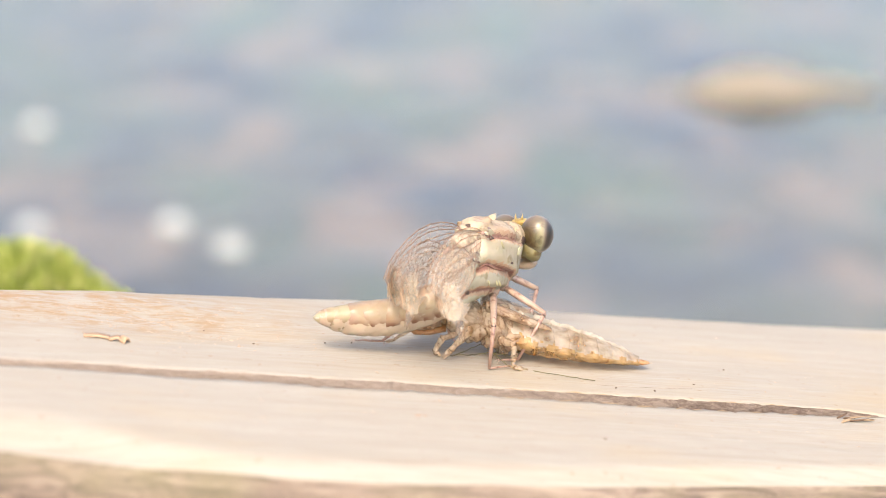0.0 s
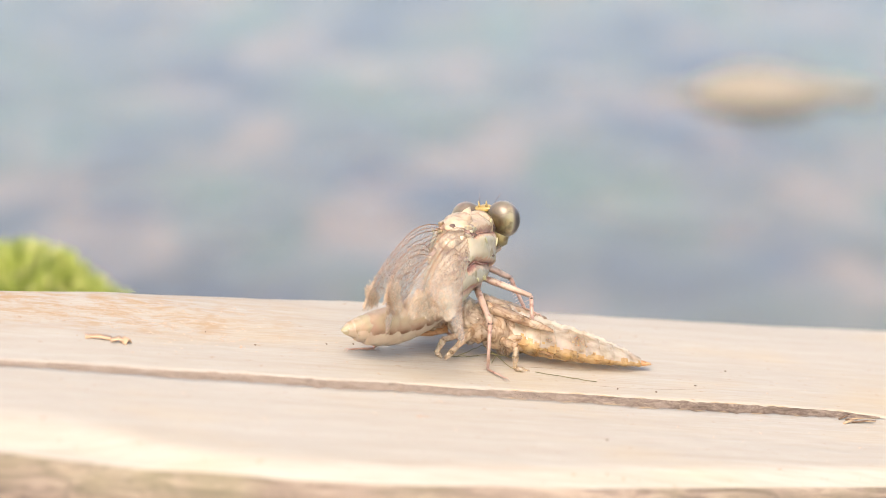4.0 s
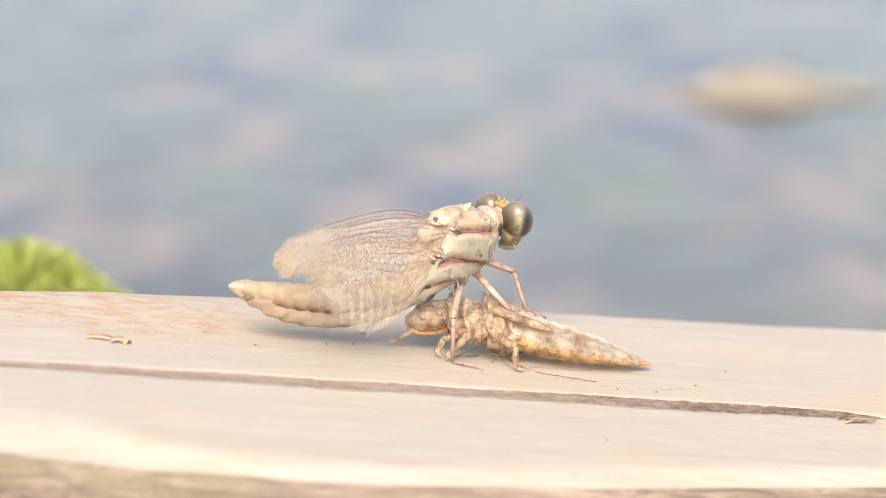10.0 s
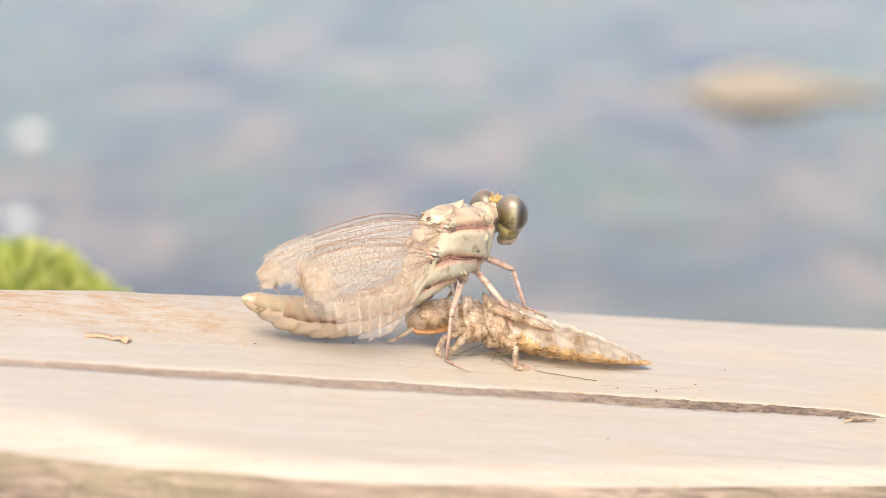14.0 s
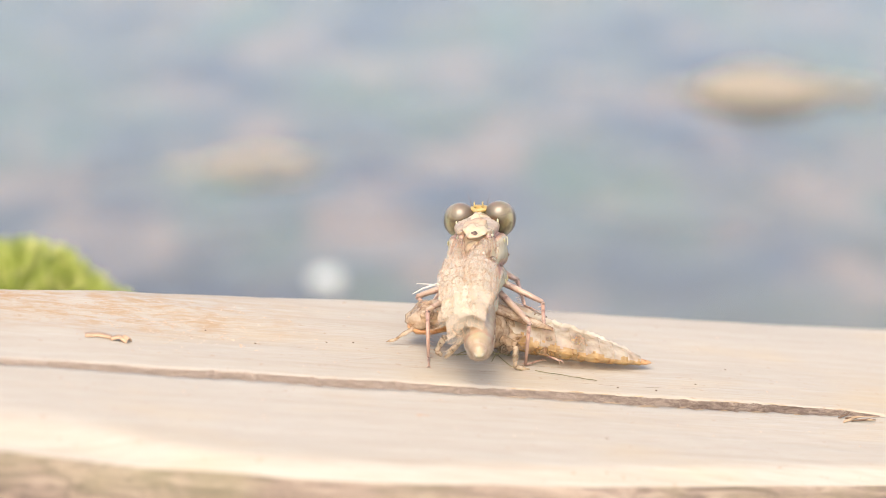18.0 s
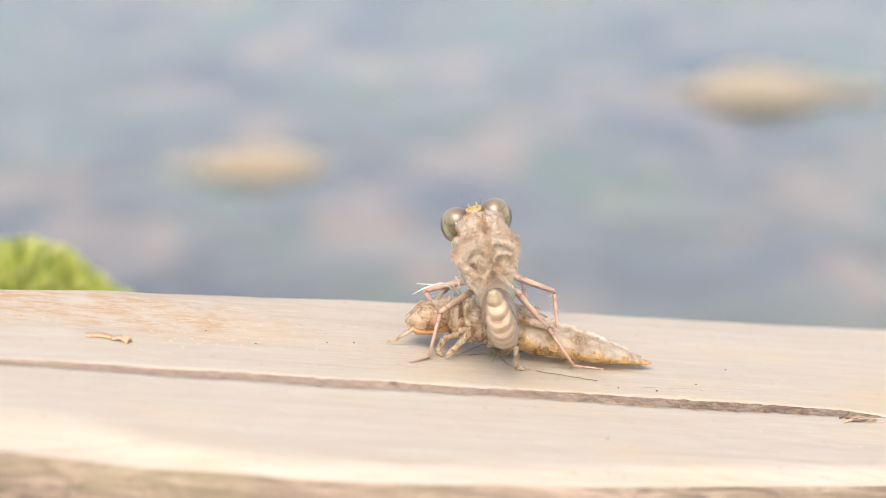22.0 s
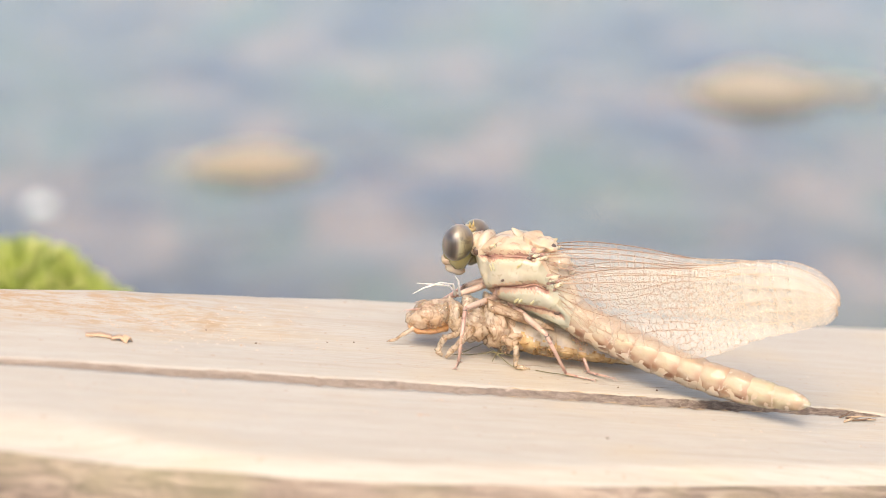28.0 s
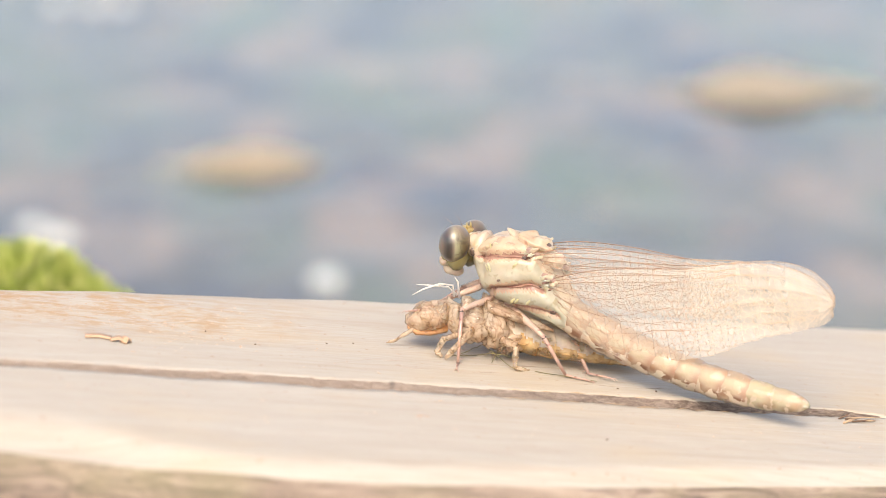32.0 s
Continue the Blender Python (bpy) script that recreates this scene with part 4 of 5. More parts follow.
def band(bm, path, width, side, lift=0.06, mat=0):
    """A low ridge laid along (x, angle) points of the thorax skin."""
    pts = []
    for (x0, a0), (x1, a1) in zip(path, path[1:]):
        for k in range(6):
            q = k / 6
            pts.append(thorax_skin(x0 + (x1 - x0) * q, a0 + (a1 - a0) * q, lift))
    pts.append(thorax_skin(*path[-1], lift))
    pts = [Vector((p.x, p.y * side, p.z)) for p in pts]
    m = len(pts) - 1
    tube(bm, pts, [max(0.05, width * (0.35 + 0.65 * math.sin(math.pi * min(1, 0.12 + 0.88 * i / m)))) for i in range(m + 1)], 8, mat)
    return bm


SPAN_F, SPAN_H = 36.0, 34.0
PANELS = 18


def wing_chord(hind, s):
    """Depth of the wing behind its leading edge at the fraction s of its span, and the leading edge's own dip; the tip is rounded."""
    table = ((0, 3.2), (.03, 5.0), (.08, 7.6), (.16, 10.2), (.28, 11.5), (.42, 11.4), (.55, 11.0), (.7, 10.2), (.82, 9.3), (1, 8.0)) if hind else \
            ((0, 2.2), (.05, 4.2), (.12, 6.0), (.25, 7.2), (.45, 7.6), (.65, 7.6), (.82, 7.2), (1, 6.6))
    start = 0.74 if hind else 0.78
    w = curve_at(table, min(s, start))
    dip = -0.5 * math.sin(math.pi * min(1.0, s / 0.36)) * (1 - s) if s < 0.36 else 0.35 * math.sin(math.pi * (s - 0.36) / 0.3) if s < 0.66 else 0.0
    if s > start:
        q = min(1.0, (s - start) / (1 - start))
        half = max(0.02, w / 2 * math.sqrt(max(0.0, 1 - q ** 2.3)))
        dip, w = w / 2 * 0.9 - half * 0.9, 2 * half
    return w, dip


QUARTERS = 6


def wing_panel(hind, k, seed, quarter):
    """One narrow pleat of one strip of a wing: membrane, long veins and a net of cross-veins. Local x outward, z up the chord."""
    low, high = quarter / QUARTERS, (quarter + 1) / QUARTERS
    mid_w, mid_dip = wing_chord(hind, (k + 0.5) / PANELS)
    drop = mid_dip + low * mid_w
    span = SPAN_H if hind else SPAN_F
    a, b = k / PANELS, (k + 1) / PANELS
    rnd = random.Random(seed * 100 + k)
    bm = bmesh.new()

    def at(s, f, lift=0.0):
        w, dip = wing_chord(hind, min(1.0, s))
        y = 0.07 * math.sin(f * 34) * (1 - s * 0.6) * (1 - abs(2 * f - 1) ** 4) + 0.16 * noise.noise(Vector((s * 7 + seed, f * 2, 0)))
        return Vector(((s - a) * span, y + lift, -dip - f * w + drop))

    nx = 8
    grid = [[bm.verts.new(at(a + (b - a) * 1.02 * i / nx, low + (high - low) * j / 5) * MM) for j in range(6)] for i in range(nx + 1)]
    for p, q in zip(grid, grid[1:]):
        for j in range(5):
            bm.faces.new((p[j], q[j], q[j + 1], p[j + 1])).material_index = 0
    lines = (0.0, 0.07, 0.14, 0.24, 0.34, 0.55, 0.78, 1.0) if hind else (0.0, 0.09, 0.18, 0.31, 0.44, 0.66, 1.0)

    def wave(i, s):
        f = lines[i]
        if 2 < i < len(lines) - 1:
            f += 0.10 * math.sin((s * 2.1 + i * 0.13) * 3.1) * min(1, s * 3) - 0.05 * s
        return min(1.0, max(0.0, f))

    for i in range(len(lines)):
        r = (0.06 - 0.02 * a, 0.042 - 0.02 * a, 0.048 - 0.024 * a)[i] if i < 3 else (0.02 if i == len(lines) - 1 else 0.036 - 0.02 * a)
        run = [at(a + (b - a) * q / 9, wave(i, a + (b - a) * q / 9)) for q in range(10) if low - 0.015 <= wave(i, a + (b - a) * q / 9) <= high + 0.015]
        if len(run) > 1:
            tube(bm, run, r, 4, 2 if i in (0, len(lines) - 1) and k > 8 else 1)
    # ladders of cross-veins between the front veins
    length = (b - a) * span
    for i in range(len(lines) - 1):
        if i > 3:
            break
        m = max(2, int(length / ((1.25, 1.0, 1.5, 1.2)[i] * (1.1 - 0.4 * a))))
        for c in range(m):
            s0 = a + (b - a) * (c + rnd.uniform(0.35, 0.65)) / m
            top, below = wave(i, s0), wave(i + 1, s0)
            if below - top > 0.015 and low <= (below + top) / 2 < high:
                tube(bm, [at(s0, top), at(s0 + rnd.uniform(-0.006, 0.006), below)], 0.026 - 0.012 * a, 4, 1)
    # a net of six-sided cells behind them, finer towards the tip
    cell = (1.25 if hind else 1.1) * (1.0 - 0.45 * a)
    wide = 11.0
    for r in range(int(wide / (cell * 0.86)) + 1):
        for c in range(-1, int(length / cell) + 2):
            x0, z0 = (c + 0.5 * (r % 2)) * cell, r * cell * 0.86

            def corner(dx, dz):
                x, z = x0 + dx * cell, z0 + dz * cell
                n = noise.noise_vector(Vector((x * 1.1 + k * 7.7, z * 1.1, seed)))
                return x + n.x * cell * 0.42, z + n.y * cell * 0.42

            p0, p1, p2, p3 = corner(0, -0.58), corner(0.5, -0.29), corner(0.5, 0.29), corner(0, 0.58)
            for (xa, za), (xb, zb) in ((p0, p1), (p1, p2), (p2, p3)):
                sm = a + (xa + xb) / 2 / span
                w, dip = wing_chord(hind, min(1.0, max(0.0, sm)))
                fa, fb = za / w, zb / w
                edge = wave(4, sm)
                if a <= sm < b and edge < (fa + fb) / 2 < 1.0 and low <= (fa + fb) / 2 < high:
                    tube(bm, [at(max(0.0, a + xa / span), min(1.0, fa)), at(max(0.0, a + xb / span), min(1.0, fb))], 0.026 - 0.004 * a, 4, 1)
    return mesh_of(bm, "wing_panel", MEMBRANES[k // 3], VEIN if k < 9 else VEIN_FINE if k < 12 else VEIN_TIP, EDGE)


LEG_SIZE = {"fore": (4.1, 4.8, 2.6), "mid": (6.5, 6.4, 3.0), "hind": (7.4, 5.6, 3.6)}
HIPS = {"fore": (4.0, 1.2, -2.4), "mid": (2.2, 1.6, -3.2), "hind": (0.0, 1.8, -3.5)}
BASES = {False: (-2.2, 1.6, 4.4), True: (-4.8, 1.9, 2.0)}
ABDO_BASE = (-6.4, 0.0, -2.6)


def build_dragonfly():
    d = thing("dragonfly", pose(0, 0, 0), "freshly emerged pale dragonfly clinging to its cast skin", "dragonfly")
    bm = bmesh.new()
    rings = []
    for i in range(120):
        x = 6.4 - 14.0 * i / 119
        cz, hw, hh = thorax_ring(x)
        ring = []
        for j in range(128):
            a = -180 + 360 * (j + 0.5) / 128
            up = a if abs(a) <= 90 else math.copysign(180 - abs(a), a)
            p = thorax_skin(x, up, relief(x, up))
            ring.append((p.x, p.y if abs(a) <= 90 else -p.y, p.z))
        rings.append(ring)
    loft(bm, rings)
    for f in bm.faces:
        c = f.calc_center_median() / MM
        cz, hw, hh = thorax_ring(c.x)
        up = math.degrees(math.atan2((c.z - cz) / hh, abs(c.y) / hw))
        upper = curve_at(((-1.6, 50), (1.5, 34), (5.2, 20)), c.x)
        lower = curve_at(((-4.2, 20), (-1.2, -6), (1.8, -26), (2.6, -46)), c.x)
        near = from_suture(c.x, up) + 0.18 * noise.noise(Vector((c.x * 1.7, up * 0.12, 1)))
        f.material_index = 4 if near < 0.34 else 5 if near < 0.66 else 1 if up > upper else 2 if up > lower else 3 if up > lower - 45 else 0
    thorax = part("thorax", bm, [GREENISH.m, ROSY.m, CREAM.m, GREYISH.m, SUTURE.m, FLUSH.m], d, "pale cream and rosy thorax with brown seams")
    for s in (-1, 1):
        for path, w, m, nm in (([(-1.6, 50), (1.5, 34), (4.6, 22)], 0.13, SUTURE, "stripe"), ([(-4.2, 20), (-1.2, -6), (1.4, -23)], 0.15, SUTURE, "stripe")):
            part(nm, band(bmesh.new(), path, w, s, -0.46), m.m, thorax)
        for x, a, r, turn in ((2.6, 56, .5, 20), (1.2, 58, .55, -10), (-0.2, 60, .45, 15), (3.6, 48, .4, 30)):
            p = thorax_skin(x, a, -0.22)
            bm = bmesh.new()
            blob(bm, (p.x, p.y * s, p.z), (r * 1.6, r * .9, .35), (turn * s, 0, turn), n=14, m=10, wob=.3, seed=x)
            part("shoulder_swelling", bm, PALE.m, thorax)
        # spiracle and dark spots; the spots are enlarged to paint shade by the wings
        for x, a, r, m in ((-1.07, 46, 0.42, DARK), (-3.63, 16, 0.45, DARK), (-5.9, -2, 0.42, DARK), (1.1, -3, 0.22, DARK)):
            p = thorax_skin(x, a, relief(x, a) - 0.02)
            bm = bmesh.new()
            blob(bm, (p.x, p.y * s, p.z), (r * 1.1, 0.2, r * 0.7), (0, 30, 0), n=12, m=8, wob=.3, seed=x)
            part("spiracle" if r < .3 else "dark_spot", bm, m.m, thorax)
        # pale flecks beside the sutures
        for x, a, r in ((2.6, 8, .32), (3.0, 5, .28), (-0.6, 24, .36), (-1.0, -26, .34), (-1.5, -23, .3), (-3.0, -14, .3), (3.2, 44, .3)):
            p = thorax_skin(x, a, relief(x, a) + 0.02)
            bm = bmesh.new()
            blob(bm, (p.x, p.y * s, p.z), (r * .45, 0.12, r * 1.5), (0, 25 if x > 0 else -30, 0), n=12, m=8, wob=.4, seed=x)
            part("fleck", bm, FLECK.m, thorax)
        # hinge plates of the wings; the brown ones also stand in for shade there
        for hind in (False, True):
            bx, by, bz = BASES[hind]
            for k, (dx, dy, dz, r, m) in enumerate(((.9, .25, -.1, .6, CREAM), (.1, .15, .35, .5, ROSY), (.35, .3, -.9, .4, CREAM), (-.5, .1, -.4, .45, PALE), (.5, .3, -.5, .42, BROWN_SHADE), (-.3, .25, -1.1, .3, BROWN_SHADE), (.2, .4, -.1, .3, WHITE), (1.3, .2, -.6, .35, ROSY))):
                bm = bmesh.new()
                blob(bm, (bx + dx, (by + dy) * s, bz + dz), (r * 1.4, r * .6, r * .7), (25 * k, 30, 10 * s), n=14, m=10, wob=.6, seed=k * 3.1 + bx)
                part("hinge_plate", crumple(bm, 0.14, 1.6, 0, k), m.m, thorax)
    bm = bmesh.new()
    blob(bm, (-1.2, 0, 5.0), (2.4, 1.5, 0.75), wob=.25, seed=2)
    blob(bm, (-4.0, 0, 3.6), (1.6, 1.3, 0.8), wob=.25, seed=5)
    part("back_plate", crumple(bm, 0.25, 1.1, 1), ROSY.m, thorax, "cream plates between the wings")
    bm = bmesh.new()
    blob(bm, (-2.9, 0, 5.1), (0.5, 0.42, 0.28), wob=.2)
    part("dark_spot", bm, DARK.m, thorax)
    bm = bmesh.new()
    loft(bm, [ellipse(1.2, 0, 4.9, .7, .3, 12), ellipse(2.0, 0, 5.1, .5, .35, 12), ellipse(2.6, 0, 5.35, .12, .12, 12)])
    part("crest", bm, ROSY.m, thorax)
    # collar
    bm = bmesh.new()
    loft(bm, [ellipse(4.6, 0, 1.3, 1.9, 1.8, 24, wob=.08), ellipse(5.3, 0, 1.8, 2.1, 2.0, 24, wob=.1), ellipse(5.9, 0, 1.9, 1.9, 1.9, 24, wob=.1), ellipse(6.2, 0, 1.8, 1.4, 1.4, 24), ellipse(6.6, 0, 1.8, 1.7, 1.6, 24, wob=.1), ellipse(7.1, 0, 1.8, 1.3, 1.3, 24), ellipse(7.6, 0, 1.7, .8, .9, 24)])
    collar = part("collar", bm, PALE.m, d)
    for s in (-1, 1):
        bm = bmesh.new()
        blob(bm, (5.75, 1.85 * s, 1.7), (.55, .22, .5), wob=.4)
        part("dark_spot", bm, DARK.m, collar)
    # head on its neck: two eyes, face, mouth parts, horns and feelers
    def on_neck(bm):
        bmesh.ops.translate(bm, verts=bm.verts, vec=-NECK * MM)
        return bm

    bm = bmesh.new()
    blob(bm, (8.3, 0, 1.2), (1.4, 2.3, 2.0), n=24, m=16, wob=.06)
    blob(bm, (9.3, 0, 0.2), (1.4, 1.7, 1.6), n=20, m=14, wob=.06)
    head = part("head", on_neck(crumple(bm, 0.08, 0.9, 1)), OLIVE.m, d, "pale yellow-green face")
    head.matrix_basis = Matrix.Translation(NECK * MM)
    for s in (-1, 1):
        bm = bmesh.new()
        blob(bm, (0, 0, 0), EYE, n=40, m=28)
        eye = part("eye", bm, eye_material("faceted_eye", s), head, "large grey-green faceted eye with a dark outer patch")
        eye.matrix_basis = pose(*((Vector((8.25, 2.3 * s, 2.0)) - NECK) * MM), -10 * s, 0, 0)
        bm = bmesh.new()
        blob(bm, (7.8, 1.6 * s, 0.25), (1.3, 1.25, 1.6), (8 * s, 0, 0), n=20, m=14, wob=.1, seed=s)
        part("cheek", on_neck(crumple(bm, 0.08, 1.0, 0, s)), OLIVE.m, head, "yellow-green cheek behind the eye")
        bm = bmesh.new()
        tube(bm, [(9.2, 0.9 * s, 3.3), (9.9, 1.1 * s, 3.9), (11.2, 1.5 * s, 4.5)], [.06, .03, .01], 6)
        part("feeler", on_neck(bm), DARK.m, head)
        bm = bmesh.new()
        tube(bm, [(8.0, 0.45 * s, 3.7), (8.1, 0.5 * s, 4.1), (8.2, 0.52 * s, 4.45)], [.16, .11, .03], 7)
        part("horn", on_neck(bm), YELLOW.m, head)
    bm = bmesh.new()
    blob(bm, (8.3, 0, 3.45), (.75, 1.3, .42), n=22, m=14, wob=.12)
    part("brow", on_neck(bm), YELLOW.m, head, "amber-yellow brow between the eyes")
    bm = bmesh.new()
    blob(bm, (9.6, 0, -1.0), (1.1, 1.4, .8), wob=.12)
    blob(bm, (8.7, 0, -1.8), (1.3, 1.3, .7), wob=.12)
    part("mouth", on_neck(bm), PALE.m, head, "cream lips and jaws")
    bm = bmesh.new()
    loft(bm, [ellipse(6.5, 0, 1.8, .8, .9, 18), ellipse(6.9, 0, 2.1, 1.3, 1.25, 18), ellipse(7.4, 0, 2.3, 1.1, 1.1, 18), ellipse(7.8, 0, 2.5, .5, .7, 18)])
    part("nape", on_neck(bm), WHITE.m, head)
    # abdomen: ten rings, each an upper shell and a belly plate that slides in it
    radii = (2.1, 2.15, 2.1, 2.05, 1.95, 1.88, 1.85, 1.84, 1.72, 1.42)
    segs, bellies = [], []
    for i, r in enumerate(radii):
        r1 = radii[i + 1] if i < 9 else 1.15

        def ring_at(q, k=1.0):
            rr = (r + (r1 - r) * q) * (0.90 + 0.13 * math.sin(math.pi * q)) * k * (1 - 0.16 * smoothstep(0.82, 1.0, q))
            if i == 9:
                rr *= math.sqrt(max(0.05, 1 - (q * 0.985) ** 3.4))
            return ellipse(-SEG * 1.08 * q * (1.15 if i == 9 else 1), 0, 0, rr * 0.92, rr, 26, 2.1, 0.07, i)

        bm = bmesh.new()
        loft(bm, [ring_at(k / 10) for k in range(11)])
        crumple(bm, 0.06, 1.0, 1, i)
        seg = part("abdomen_ring", bm, ABDOMEN_TIP if i > 7 else ABDOMEN, d)
        bm = bmesh.new()
        loft(bm, [ring_at(k / 8, 0.985) for k in range(9)])
        bellies.append(part("belly_plate", crumple(bm, 0.10, 1.0, 1, i + 20), BELLY, seg, "pale soft belly plate with reddish spots"))
        segs.append(seg)
    for s in (-1, 1):
        bm = bmesh.new()
        tube(bm, [(-SEG * 0.95, .35 * s, .1), (-SEG * 1.12, .36 * s, .05), (-SEG * 1.24, .3 * s, -.05)], [.3, .22, .1], 8)
        part("claspers", bm, CREAM.m, segs[-1])
    # wings
    wings = []
    for hind in (False, True):
        strips = [wing_panel(hind, k, 3 + hind, quarter) for k in range(PANELS) for quarter in range(QUARTERS)]
        for s in (-1, 1):
            bx, by, bz = BASES[hind]
            bm = bmesh.new()
            tube(bm, [(1.0, 0, 0), (0.2, 0, 0.1), (-0.6, 0, 0)], [.5, .42, .25], 8)
            wing = part("hindwing" if hind else "forewing", bm, PINK.m, d, "soft milky wing with reddish-brown veins")
            wing.matrix_basis = pose(bx * MM, by * s * MM, bz * MM)
            made = [part("wing_panel", me, None, wing) for me in strips]
            wings.append((hind, s, wing, made))
    # legs
    legs = []
    for pair in ("fore", "mid", "hind"):
        la, lb, lc = LEG_SIZE[pair]
        for s in (-1, 1):
            hx, hy, hz = HIPS[pair]
            bm = bmesh.new()
            blob(bm, (0, 0, 0.5), (.8, .7, 1.1), wob=.12)
            hip = part("leg", bm, LEGPALE.m, d, "slender pinkish spiny leg")
            hip.matrix_basis = pose(hx * MM, hy * s * MM, hz * MM)
            th = part("thigh", limb([(0, 0, 0), (la * .25, 0, 0), (la * .7, 0, 0), (la, 0, 0)], [.34, .43, .37, .28], 10, 9, None, 0.45 if pair == "hind" else 0.3), LEGPALE.m, hip)
            sh = part("shin", limb([(0, 0, 0), (lb * .5, 0, 0), (lb, 0, 0)], [.25, .23, .18], 8, 12, None, 0.7), PINK.m, hip, "pinkish shin with a comb of spines")
            bm = bmesh.new()
            blob(bm, (lb * .04, 0, .05), (.16, .32, .2), wob=.3, n=10, m=8)
            part("knee_spot", bm, DARK.m, sh, "small dark spot on the knee")
            bm = limb([(0, 0, 0), (lc * .33, 0, 0), (lc * .66, 0, 0.05), (lc * .85, 0, 0)], [.16, .14, .12, .1], 7)
            for c in (-1, 1):
                tube(bm, [(lc * .8, 0, 0), (lc * .95, .2 * c, .05), (lc * 1.05, .35 * c, -.25)], [.08, .06, .015], 5)
            ft = part("foot", bm, PINK.m, hip)
            legs.append((pair, s, hip, th, sh, ft))
    return d, head, segs, bellies, wings, legs


DRAGONFLY, HEAD, RINGS, BELLIES, WINGS, LEGS = build_dragonfly()


